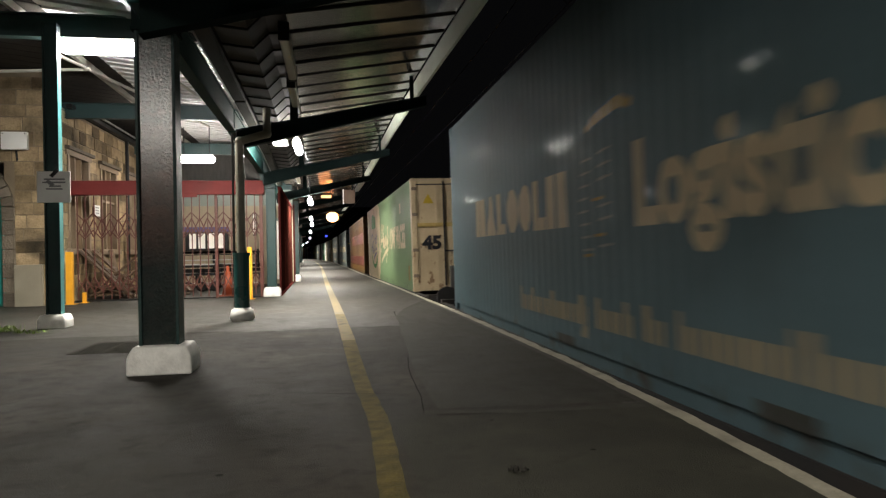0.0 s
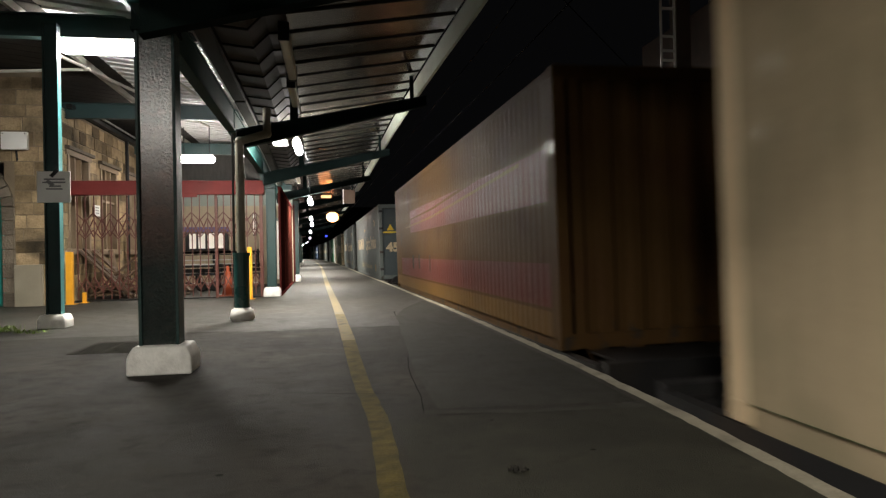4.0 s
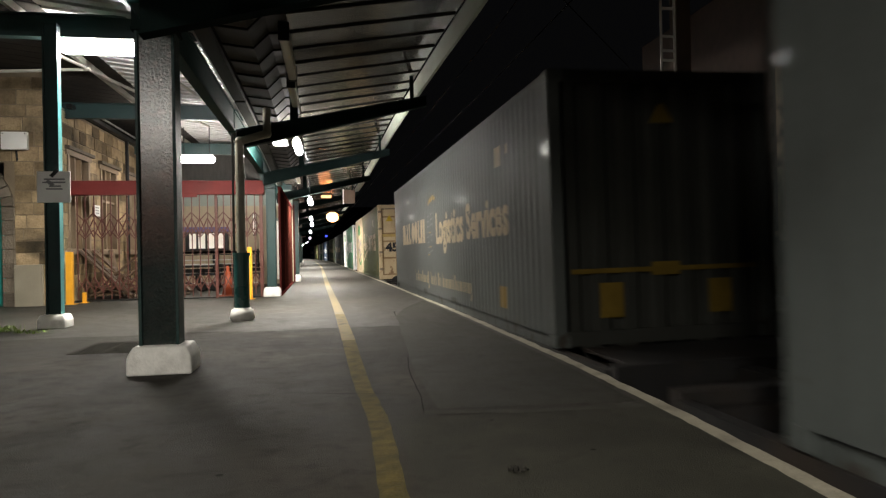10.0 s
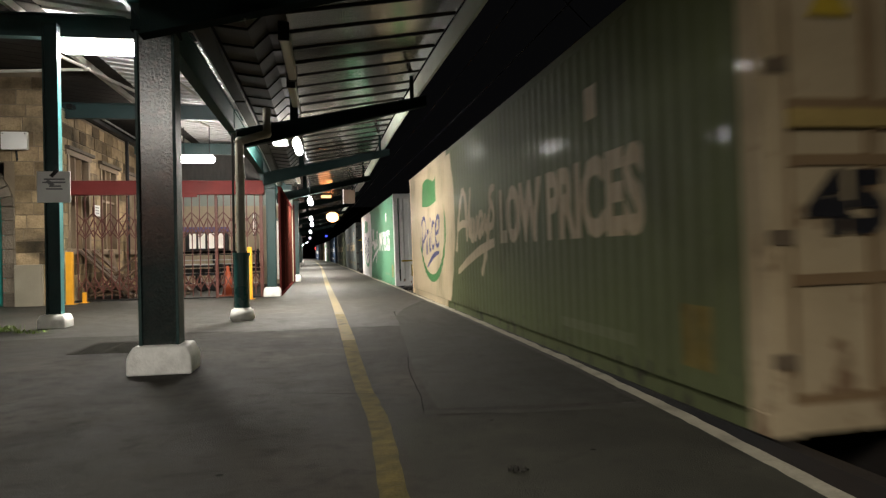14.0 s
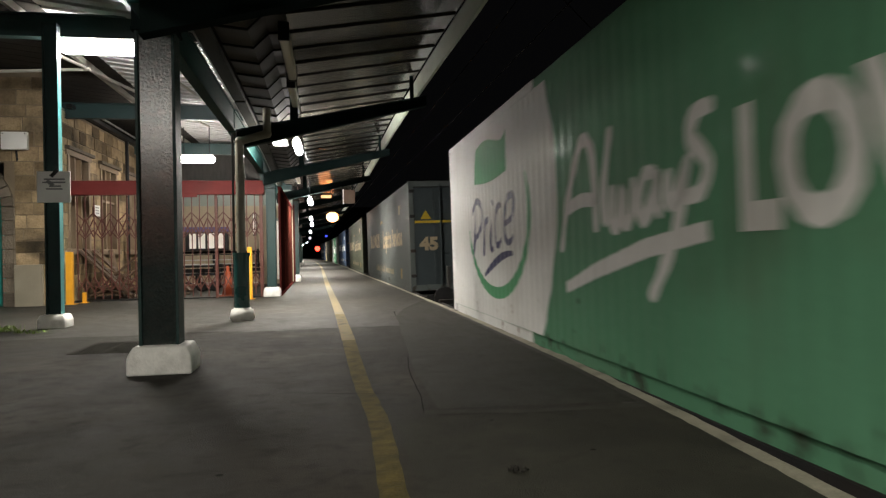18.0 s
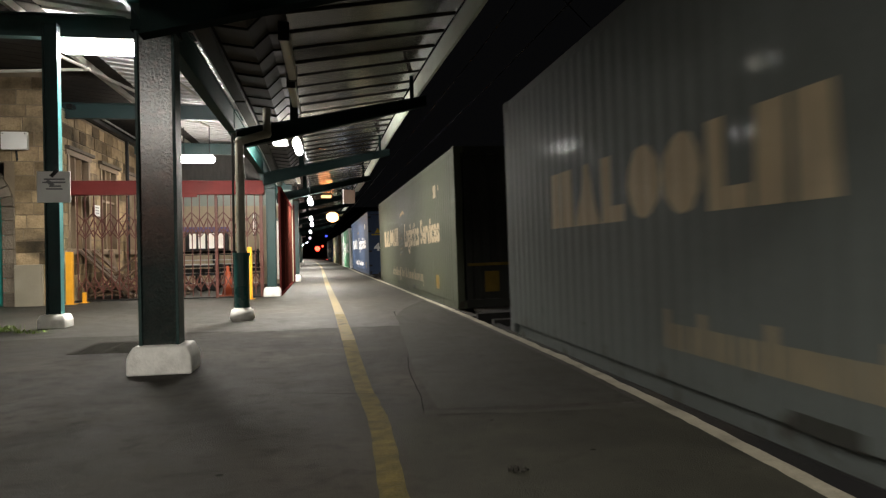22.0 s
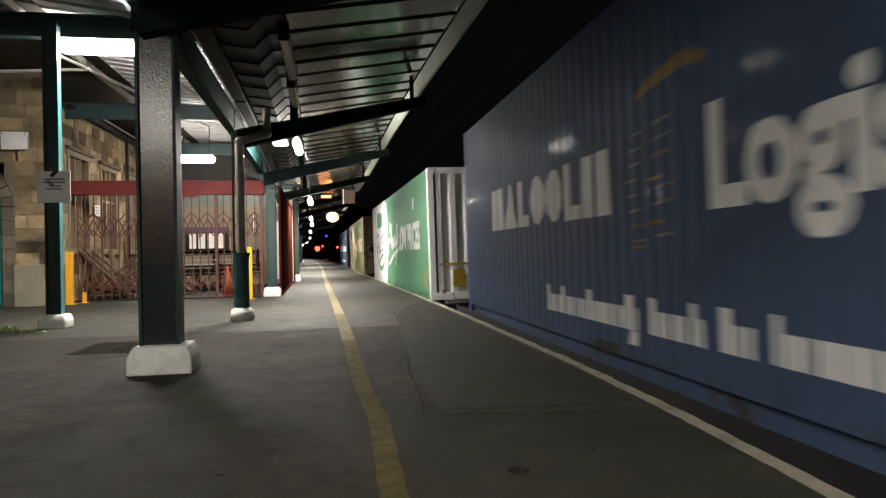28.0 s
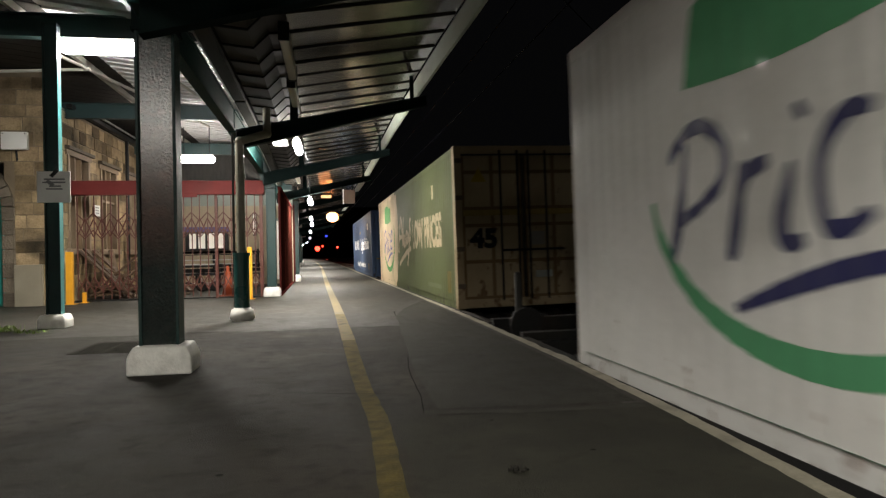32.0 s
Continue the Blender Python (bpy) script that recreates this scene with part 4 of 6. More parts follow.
    # back of the gated yard
    w = thing("wall_back", (0, 24.2, 0), "cream painted wall closing the gated yard", "wall", kind="structure")
    part("wall_face", boxed(-6.3, 0, 0, -1.3, 0.2, 2.75), CREAM, w)
    part("upper_panel", boxed(-6.3, -0.01, 2.75, -1.3, 0.2, 3.3), GREY_PANEL, w, "grey-green upper panel")
    part("head_beam", boxed(-6.3, -0.1, 3.3, -1.3, 0.2, 3.62), TEAL_LIGHT, w, "teal beam along the wall head")
    part("upper_wall", boxed(-6.3, 0.02, 3.62, -1.3, 0.2, 4.75), mat("dark_boards", (0.07, 0.068, 0.062), 0.8, var=0.3, scale=2.5, bump=0.2, stretch=(4, 1, 1)), w)
    v = thing("window_4", (-4.2, 24.15, 0), "lit window with pale blinds under a purple band", "window", kind="structure")
    part("frame", boxed(-0.72, -0.03, 1.2, 0.72, 0.0, 1.9), BLACK, v)
    for i in range(4):
        part("pane", boxed(-0.58 + i * 0.3, -0.045, 1.28, -0.58 + i * 0.3 + 0.22, -0.03, 1.8), FROST, v)
    part("band", boxed(-0.85, -0.06, 1.86, 0.75, -0.03, 2.02), PURPLE, v, "deep purple painted band")
    # added glowing pane, stands for the bright strip of wall past the column
    v = thing("lit_gap_panel", (-1.82, 24.14, 0), "glowing panel added for the bright gap beside the screen", "door", kind="structure")
    part("pane", boxed(-0.14, -0.02, 0.15, 0.14, 0.0, 2.2), FROST, v)
    part("frame", boxed(-0.19, -0.01, 0.0, -0.14, 0.05, 2.3), GREY_PANEL, v)
    part("frame", boxed(0.14, -0.01, 0.0, 0.19, 0.05, 2.3), GREY_PANEL, v)
    part("head", boxed(-0.19, -0.01, 2.2, 0.19, 0.05, 2.3), GREY_PANEL, v)
    for x, z0, z1 in ((-2.6, 0.4, 2.5), (-5.25, 1.6, 2.6)):
        v = thing("wall_lamp", (x, 24.1, 0), "narrow warm lit strip on the yard wall", "light")
        part("tube", boxed(-0.045, -0.04, 1.75, 0.045, 0.0, 2.45), FROST, v)
        part("back_plate", boxed(-0.06, 0.0, 1.7, 0.06, 0.09, 2.5), BLACK, v)

    # small rooms further along the platform, seen past the screen
    for y0, y1 in ((29.0, 39.0), (43.0, 62.0), (66, 90)):
        bm = B()
        sheet(bm, [[(-3.2 + bend(y), y, 0), (-3.2 + bend(y), y, 4.4)] for y in (y0, (y0 + y1) / 2, y1)])
        sheet(bm, [[(-12, y0, 0), (-12, y0, 4.4)], [(-3.2 + bend(y0), y0, 0), (-3.2 + bend(y0), y0, 4.4)]])
        bmesh.ops.solidify(bm, geom=bm.faces[:], thickness=0.2)
        solo("platform_wall", bm, TEAL_LIGHT, "dull painted wall of platform rooms", "wall", group="platform rooms", kind="structure")
    bm = B()
    box(bm, -13, -9, 0, -12.7, 45, 6)
    solo("wall_west", bm, STONE_DARK, "dark stone wall closing the forecourt", "wall", kind="structure")
    bm = B()
    box(bm, -13, -9.3, 0, 1.0, -9.0, 5)
    solo("wall_south", bm, STONE_DARK, "dark stone wall behind the platform", "wall", kind="structure")


building()


# ---------------------------------------------------------------- loose things in the yard and on the platform
def clutter():
    rnd = random.Random(21)
    # timber and branches thrown in a heap against the stone wall
    for i in range(26):
        L = rnd.uniform(0.7, 1.9)
        x, y = rnd.uniform(-5.6, -4.1), rnd.uniform(17.4, 19.6)
        a, tilt = rnd.uniform(0, math.pi), rnd.uniform(0.05, 0.75)
        t = thing("plank", Matrix.Translation((x, y, 0.1 + 0.5 * L * math.sin(tilt))) @ Euler((0, -tilt, a)).to_matrix().to_4x4(), "weathered brown timber length thrown on a heap", "timber", "timber heap")
        part("board", boxed(-L / 2, -rnd.uniform(0.03, 0.09), -0.02, L / 2, rnd.uniform(0.03, 0.09), 0.02), TIMBER, t)
    for i in range(7):
        L, a = rnd.uniform(1.3, 1.7), rnd.uniform(0.75, 0.95)
        y = 17.3 + 0.28 * i
        t = thing("plank", Matrix.Translation((-5.95 + L * math.cos(a) / 2, y, 0.03 + L * math.sin(a) / 2)) @ Euler((0, a, rnd.uniform(-0.1, 0.1))).to_matrix().to_4x4(), "weathered brown board leaning against the stone wall", "timber", "timber heap")
        part("board", boxed(-L / 2, -rnd.uniform(0.05, 0.12), -0.02, L / 2, rnd.uniform(0.05, 0.12), 0.02), TIMBER, t)
    for i in range(12):
        x, y, s = rnd.uniform(-5.4, -3.7), rnd.uniform(17.1, 18.6), rnd.uniform(0.07, 0.17)
        bm = B()
        bmesh.ops.create_icosphere(bm, subdivisions=2, radius=s)
        for v in bm.verts:
            v.co *= 1 + 0.35 * noise.noise(v.co * 9 + Vector((i, 0, 0)))
            v.co.z *= 0.6
        ob = solo("rubble", bm, PALE_RENDER if i % 2 else STONE_DARK, "broken lump of stone or plaster on the ground", "rubble", group="rubble")
        ob.location = (x, y, s * 0.5)

    # stacked benches behind the gate
    for j, (x, y, z) in enumerate(((-4.1, 21.6, 0.0), (-4.15, 21.65, 0.62), (-2.9, 22.3, 0.0), (-3.6, 22.9, 0.0), (-4.9, 22.6, 0.0), (-3.0, 22.35, 0.62))):
        t = thing("bench", (x, y, z), "dark stored bench with iron ends behind the gate", "bench", "stored benches")
        for i in range(4):
            part("seat_slat", boxed(-0.75, -0.25 + i * 0.125, 0.42, 0.75, -0.15 + i * 0.125, 0.45), BLACK, t)
        for i in range(2):
            part("back_slat", boxed(-0.75, 0.27, 0.5 + i * 0.16 if z < 0.3 else 0.47, 0.75, 0.3, 0.6 + i * 0.16 if z < 0.3 else 0.55), BLACK, t)
        for sx in (-0.66, 0.66):
            part("leg", boxed(sx - 0.03, -0.25, 0, sx + 0.03, -0.19, 0.42), BLACK, t)
            part("leg", boxed(sx - 0.03, 0.22, 0, sx + 0.03, 0.28, 0.6), BLACK, t)
        part("rail", boxed(-0.7, -0.24, 0.12, 0.7, -0.2, 0.16), STEEL_PALE, t)
    t = thing("trestle", (-3.5, 20.4, 0), "dark low trolley with rails stored in the yard", "trolley")
    part("deck", boxed(-0.7, -0.3, 0.45, 0.7, 0.3, 0.52), STEEL, t)
    for sx in (-0.55, -0.18, 0.18, 0.55):
        bm = B()
        rod(bm, (sx, -0.28, 0.14), (sx, -0.22, 0.14), 0.14, 14)
        part("wheel", bm, BLACK, t)
        part("stay", boxed(sx - 0.02, -0.26, 0.1, sx + 0.02, -0.22, 0.46), STEEL_PALE, t)
    part("handrail", beamed((-0.7, -0.28, 0.9), (0.7, -0.28, 0.9), 0.03, 0.03), STEEL_PALE, t)
    for sx in (-0.68, 0.68):
        part("upright", boxed(sx - 0.015, -0.295, 0.52, sx + 0.015, -0.265, 0.9), STEEL_PALE, t)

    t = thing("traffic_cone", (-2.52, 17.25, 0), "orange traffic cone standing behind the gate", "cone")
    part("cone_body", rodded((0, 0, 0.04), (0, 0, 0.76), 0.15, seg=18, r2=0.03), CONE, t, smooth=True)
    part("foot", boxed(-0.2, -0.2, 0, 0.2, 0.2, 0.045, bevel=0.012), CONE, t)
    part("sleeve", rodded((0, 0, 0.36), (0, 0, 0.5), 0.1, seg=18, r2=0.077), CONE, t)

    # notice on the forecourt column
    t = thing("notice", (-3.93, 10.458, 2.05), "white notice tied to a teal column with unreadable lines", "notice")
    part("plate", boxed(-0.225, -0.01, -0.225, 0.225, 0.01, 0.225, bevel=0.004), SIGN_WHITE, t)
    for i, (a, b, z) in enumerate(((-0.13, 0.15, 0.1), (-0.15, 0.16, 0.055), (-0.06, 0.1, 0.0), (-0.1, 0.12, -0.04))):
        part("text_bar", boxed(a, -0.014, z, b, -0.011, z + 0.022), SIGN_INK, t)
    part("cable_tie", beamed((-0.03, -0.018, 0.15), (0.06, -0.018, 0.25), 0.02, 0.05), BLACK, t)
    part("motif", beamed((-0.09, -0.016, 0.09), (0.0, -0.016, 0.02), 0.004, 0.05), SIGN_INK, t)

    # hanging sign under the canopy
    t = thing("hanging_sign", (0.72, 24.5, 3.08), "brown box sign hung across the platform below the canopy", "sign")
    part("box", boxed(-0.2, -0.12, -0.24, 0.2, 0.12, 0.24, bevel=0.01), BROWN_BOARD, t)
    part("frame_edge", boxed(-0.235, -0.13, -0.26, -0.2, 0.13, 0.26), TRIM_GREY, t)
    for s in (-0.15, 0.15):
        part("hanger", rodded((s, 0, 0.24), (s, 0, 0.95), 0.012), BLACK, t)

    # drain cover
    t = thing("drain_cover", (-2.4, 8.0, 0), "cast-iron drain grating set in the asphalt", "drain")
    part("frame", boxed(-0.34, -0.48, 0.0, 0.34, 0.48, 0.006), GRATE, t)
    for i in range(10):
        for j in range(2):
            part("grate_bar", boxed(-0.29 + j * 0.31, -0.42 + i * 0.088, 0.0065, -0.02 + j * 0.31, -0.395 + i * 0.088, 0.0085), CRACK, t)

    def tuft(x, y, n, h, spread, m, label):
        bm = B()
        for i in range(n):
            a, r = rnd.uniform(0, 6.28), rnd.uniform(0, spread)
            p = Vector((x + r * math.cos(a), y + 0.6 * r * math.sin(a), 0))
            lean = Vector((rnd.uniform(-1, 1), rnd.uniform(-1, 1), 0)) * h * 0.8
            hh = h * rnd.uniform(0.4, 1)
            s = Vector((math.cos(a + 1), math.sin(a + 1), 0)) * 0.008
            q = [p - s, p + s, p + lean * 0.5 + s * 0.8 + Vector((0, 0, hh * 0.7)), p + lean + Vector((0, 0, hh))]
            bm.faces.new([bm.verts.new(v) for v in (q[0], q[1], q[2], q[3])])
        return solo("weed", bm, m, label, "weed", group="weeds", kind="stuff")
    tuft(-4.55, 10.3, 60, 0.1, 0.3, WEED, "green weeds growing from a crack in the asphalt")
    tuft(-4.1, 9.95, 40, 0.06, 0.25, WEED, "green weeds growing from a crack in the asphalt")
    tuft(0.82, 2.93, 70, 0.03, 0.05, WEED_DRY, "small dark tuft of dried weed on asphalt")


clutter()


# ---------------------------------------------------------------- across the tracks and in the distance
def far_side():
    bm = B()
    sheet(bm, [[(6.9 + bend(y), y, -0.05), (12, y, -0.05)] for y in range(-20, 61, 10)])
    sheet(bm, [[(6.9 + bend(y), y, -1.28), (6.9 + bend(y), y, -0.05)] for y in range(-20, 61, 10)])
    solo("far_platform", bm, ASPHALT, "dark platform across the tracks", "platform", kind="structure")
    w = thing("wall_east", (9.3, 0, 0), "dark brick station wall across the tracks", "wall", kind="structure")
    wins = [(y, y + 2.5, 1.3, 4.3) for y in (9.9, 14.2)]
    ys = [-16] + [v for a, b, _, _ in wins for v in (a, b)] + [18.6]
    bm = B()
    for i in range(0, len(ys), 2):
        box(bm, 0, ys[i], -0.05, 0.4, ys[i + 1], 7)
    for a, b, z0, z1 in wins:
        box(bm, 0, a, -0.05, 0.4, b, z0)
        box(bm, 0, a, z1, 0.4, b, 7)
    part("wall_core", bm, BRICK, w)
    brick = {}
    rnd = random.Random(2)
    for r in range(16):
        for k in range(17):
            y = 8.0 + k * 0.45 + (0.22 if r % 2 else 0)
            z = 0.0 + r * 0.3
            if any(a - 0.4 < y < b + 0.25 and z0 - 0.35 < z < z1 + 0.1 for a, b, z0, z1 in wins):
                continue
            me = brick.get(0) or brick.setdefault(0, mesh_of("brick", boxed(-0.012, 0.01, 0.01, 0.02, 0.44, 0.29), BRICK))
            ob = part("brick", me, BRICK, w)
            ob.location = (0, y, z)
    for n, (a, b, z0, z1) in enumerate(wins):
        v = thing("window_%d" % (n + 5), (9.3, 0, 0), "tall dark window with a pale stone surround", "window", kind="structure")
        part("sill", boxed(-0.12, a - 0.2, z0 - 0.2, 0.1, b + 0.2, z0, bevel=0.015), SURROUND_DARK, v)
        for y in (a - 0.16, b):
            part("jamb", boxed(-0.06, y, z0, 0.1, y + 0.16, z1 + 0.2), SURROUND_DARK, v)
        part("lintel", boxed(-0.06, a - 0.16, z1 + 0.2, 0.1, b + 0.16, z1 + 0.42), SURROUND_DARK, v)
        for i in range(4):
            y0 = a + 0.05 + i * (b - a - 0.1) / 4
            part("pane", boxed(0.12, y0 + 0.03, z0, 0.14, y0 + (b - a - 0.1) / 4 - 0.03, z1 + 0.2), GLASS_DARK, v)
            part("mullion", boxed(0.04, y0 - 0.035, z0, 0.15, y0 + 0.035, z1 + 0.2), SURROUND_DARK, v)
    # lattice mast carrying the wires
    t = thing("overhead_mast", (7.0, 13.0, -0.05), "dark red-brown steel mast with a white ladder frame and insulator", "mast")
    part("post", boxed(0.2, -0.14, 0, 0.52, 0.14, 8.5, bevel=0.01), BROWN_BOARD, t)
    for sx in (-0.15, 0.15):
        part("stile", boxed(sx - 0.02, -0.16, 4.05, sx + 0.02, -0.12, 6.3, bevel=0.004), BOX_WHITE, t, "white painted ladder stile")
    for z in (4.07, 4.92, 5.12, 5.42, 6.0):
        part("rung", boxed(-0.15, -0.155, z, 0.15, -0.125, z + 0.05), BOX_WHITE, t)
    for z in (4.3, 5.9):
        part("bracket", boxed(0.13, -0.13, z, 0.22, -0.09, z + 0.06), STEEL, t)
    part("foundation", boxed(-0.15, -0.4, -0.1, 0.8, 0.4, 0.15), SLEEPER, t)
    for i in range(9):
        k = i / 8
        p = Vector((-0.17 - 0.5 * k, -0.14, 4.1 + 0.5 * k))
        part("insulator_disc", rodded(p, p + Vector((-0.025, 0, 0.025)), 0.055, 12), TRIM_GREY, t, "grey porcelain insulator disc")
    part("stay_wire", rodded((-0.15, -0.14, 4.08), (-3.6, -0.14, 7.4), 0.012, 6), BLACK, t)
    bm = B()
    for z, off in ((4.55, 1.3), (5.55, 1.3)):
        pts = [Vector((side_x(y) + off, y, z)) for y in range(-30, 150, 15)]
        for a, b in zip(pts, pts[1:]):
            rod(bm, a, b, 0.012, 6)
    solo("overhead_wire", bm, BLACK, "thin black overhead wires above the track", "wire", kind="structure")

    # signals beyond the platform's end
    def signal(x, y, z, r, m, label, top):
        t = thing("signal", (x, y, -1.1), label, "signal", "signals")
        part("post", rodded((0, 0, -0.1), (0, 0, top), 0.08), BLACK, t)
        part("head", boxed(-0.28, 0.02, z + 0.55, 0.28, 0.25, z + 2.0, bevel=0.03), BLACK, t)
        bm = B()
        bmesh.ops.create_uvsphere(bm, u_segments=14, v_segments=8, radius=r, matrix=Matrix.Translation((0, -0.05, z + 1.1)))
        part("lens", bm, m, t, "glowing lens", smooth=True)
        part("hood", boxed(-0.2, -0.12, z + 1.1 + r + 0.02, 0.2, 0.02, z + 1.1 + r + 0.06), BLACK, t)
    for u, v, y, r, m in ((562, 440, 200, 0.75, LAMP_RED), (571, 436, 210, 0.27, LAMP_RED), (597, 438, 190, 0.28, LAMP_RED), (578, 418, 220, 0.4, LAMP_BLUE)):
        x = y * math.tan(radians(9.6) + math.atan((u - 784) / 1180.0))
        z = 1.0 + y * (450.0 - v) / 1180.0
        signal(x, y, z, r, m, "blue lit lamp on a dark post in the distance" if m is LAMP_BLUE else "red signal lamp lit beside the track in the distance", z + 1.6)
    t = thing("marker_lamp", (-0.7, 125.0, -1.1), "low red marker lamp lit beside the track", "light")
    bm = B()
    bmesh.ops.create_uvsphere(bm, u_segments=14, v_segments=8, radius=0.3, matrix=Matrix.Translation((0, 0, 0.86)))
    part("lens", bm, LAMP_RED, t, "glowing red lens", smooth=True)
    part("post", rodded((0, 0, -0.1), (0, 0, 0.6), 0.12), BLACK, t)
    bm = B()
    sheet(bm, [[(-70, 420, -1.3), (-70, 420, 30)], [(60, 420, -1.3), (60, 420, 30)]])
    solo("backdrop", bm, mat("night_distance", (0.004, 0.004, 0.005), 1.0, var=0.2, bump=0), "black night distance beyond the station", "backdrop", kind="structure")


far_side()


# ---------------------------------------------------------------- the container train
CL, CH, CW = 13.716, 2.85, 2.5
TALL = 3.19
PERIOD, DEEP = 0.2, 0.008
U0, U1 = 0.2, CL - 0.2


def folds():
    us, u = [], U0
    while u < U1 - PERIOD:
        us += [u, u + 0.26 * PERIOD, u + 0.5 * PERIOD, u + 0.76 * PERIOD]
        u += PERIOD
    return us + [u, U1]


FOLDS = folds()


def depth(u):
    """How far the corrugated side lies behind its outer plane at u metres from the rear end."""
    if u <= U0 or u >= U1:
        return 0.0
    k = (u - U0) % PERIOD
    if u > FOLDS[-2]:
        return 0.0
    k /= PERIOD
    return 0.0 if k < 0.26 else DEEP * (k - 0.26) / 0.24 if k < 0.5 else DEEP if k < 0.76 else DEEP * (1 - (k - 0.76) / 0.24)


def drape(bm, lift):
    """Lays flat shapes drawn in (u, z) on the corrugated near side."""
    lo, hi = min(v.co.x for v in bm.verts), max(v.co.x for v in bm.verts)
    for u in FOLDS:
        if lo < u < hi:
            bmesh.ops.bisect_plane(bm, geom=bm.verts[:] + bm.edges[:] + bm.faces[:], plane_co=(u, 0, 0), plane_no=(1, 0, 0), dist=1e-5)
    for v in bm.verts:
        u, z = v.co.x, v.co.y
        v.co = (-CW / 2 + depth(u) - lift, CL / 2 - u, z)


def lettered(body, u0, u1, z0, z1, slant=0.0, heavy=0.0):
    cu = bpy.data.curves.new("lettering", "FONT")
    cu.body, cu.size, cu.shear, cu.offset = body, 1.0, slant, heavy
    cu.resolution_u = 3
    ob = new("lettering_draft", cu)
    bpy.context.view_layer.update()
    me = bpy.data.meshes.new_from_object(ob.evaluated_get(bpy.context.evaluated_depsgraph_get()))
    bpy.data.objects.remove(ob)
    bpy.data.curves.remove(cu)
    bm = B()
    bm.from_mesh(me)
    bpy.data.meshes.remove(me)
    bmesh.ops.remove_doubles(bm, verts=bm.verts, dist=1e-4)
    xs, ys = [v.co.x for v in bm.verts], [v.co.y for v in bm.verts]
    a, b, c, d = min(xs), max(xs), min(ys), max(ys)
    for v in bm.verts:
        v.co = (u0 + (v.co.x - a) / (b - a) * (u1 - u0), z0 + (v.co.y - c) / (d - c) * (z1 - z0), 0)
    return bm


def poly(bm, pts):
    bm.faces.new([bm.verts.new((u, z, 0)) for u, z in pts])


def stroke(bm, pts, w):
    """A painted stroke of changing width through (u, z) points."""
    for (a, b), (wa, wb) in zip(zip(pts, pts[1:]), zip(w, w[1:])):
        d = Vector((b[0] - a[0], b[1] - a[1]))
        n = Vector((-d.y, d.x)).normalized()
        poly(bm, [(a[0] - n.x * wa / 2, a[1] - n.y * wa / 2), (b[0] - n.x * wb / 2, b[1] - n.y * wb / 2), (b[0] + n.x * wb / 2, b[1] + n.y * wb / 2), (a[0] + n.x * wa / 2, a[1] + n.y * wa / 2)])


CACHE = {}


def cached(key, make, material, smooth=False):
    """One mesh for each shape and paint."""
    k = (key, material.name, CH)
    if k not in CACHE:
        CACHE[k] = mesh_of(key, make(), material, smooth)
    return CACHE[k]


def islands(bm):
    """The separate pieces of a mesh, each as a mesh of its own."""
    left, out = set(bm.faces), []
    while left:
        f = min(left, key=lambda g: g.index)
        group, todo = {f}, [f]
        while todo:
            for e in todo.pop().edges:
                for g in e.link_faces:
                    if g not in group:
                        group.add(g)
                        todo.append(g)
        left -= group
        nb, seen = B(), {}
        for g in sorted(group, key=lambda q: q.index):
            nb.faces.new([seen.get(v) or seen.setdefault(v, nb.verts.new(v.co)) for v in g.verts])
        out.append(nb)
    bm.free()
    return out


def pieces(name, key, make, material, parent, label=""):
    """Each letter or bar of a painted line is a part of its own."""
    k = (key, material.name, CH)
    if k not in CACHE:
        bm = make()
        bm.faces.index_update()
        CACHE[k] = [mesh_of(name, b, material) for b in islands(bm)]
    for me in CACHE[k]:
        part(name, me, material, parent, label)


def paint(name, col, dirt, amount=0.45, rough=0.66):
    return mat(name, col, rough, var=0.12, scale=1.1, bump=0.05, fine=22, stain=dirt, amount=amount, stain_scale=0.9, spec=0.06, coat=0.011, coat_rough=0.07)


def side_near():
    bm = B()
    pts = [(-CW / 2 + depth(u), CL / 2 - u) for u in FOLDS]
    sheet(bm, [[(x, y, z) for x, y in pts] for z in (0.11, 1.5, CH - 0.1)])
    bmesh.ops.reverse_faces(bm, faces=bm.faces)
    return bm


def side_far():
    bm = side_near()
    for v in bm.verts:
        v.co.x = -v.co.x
    bmesh.ops.reverse_faces(bm, faces=bm.faces)
    return bm


def white_end():
    """The pale rear part of a side with its bowed border."""
    bm = B()
    n = 14
    border = [(4.7 + 0.9 * math.sin(math.pi * (0.12 + 0.64 * i / n)), 0.115 + (CH - 0.225) * i / n) for i in range(n + 1)]
    for (ua, za), (ub, zb) in zip(border, border[1:]):
        poly(bm, [(U0, za), (ua, za), (ub, zb), (U0, zb)])
    bmesh.ops.remove_doubles(bm, verts=bm.verts, dist=1e-5)
    drape(bm, 0.003)
    return bm


def logo_block():
    bm = B()
    n = 8
    low = [(2.0 + 1.78 * i / n, 2.02 - 0.05 * math.sin(math.pi * i / n)) for i in range(n + 1)]
    top = [(2.1 + 1.72 * i / n, 2.5 + 0.07 * math.sin(math.pi * 1.6 * i / n) + 0.1 * (i == n)) for i in range(n + 1)]
    for i in range(n):
        poly(bm, [low[i], low[i + 1], top[i + 1], top[i]])
    bmesh.ops.remove_doubles(bm, verts=bm.verts, dist=1e-4)
    drape(bm, 0.006)
    return bm


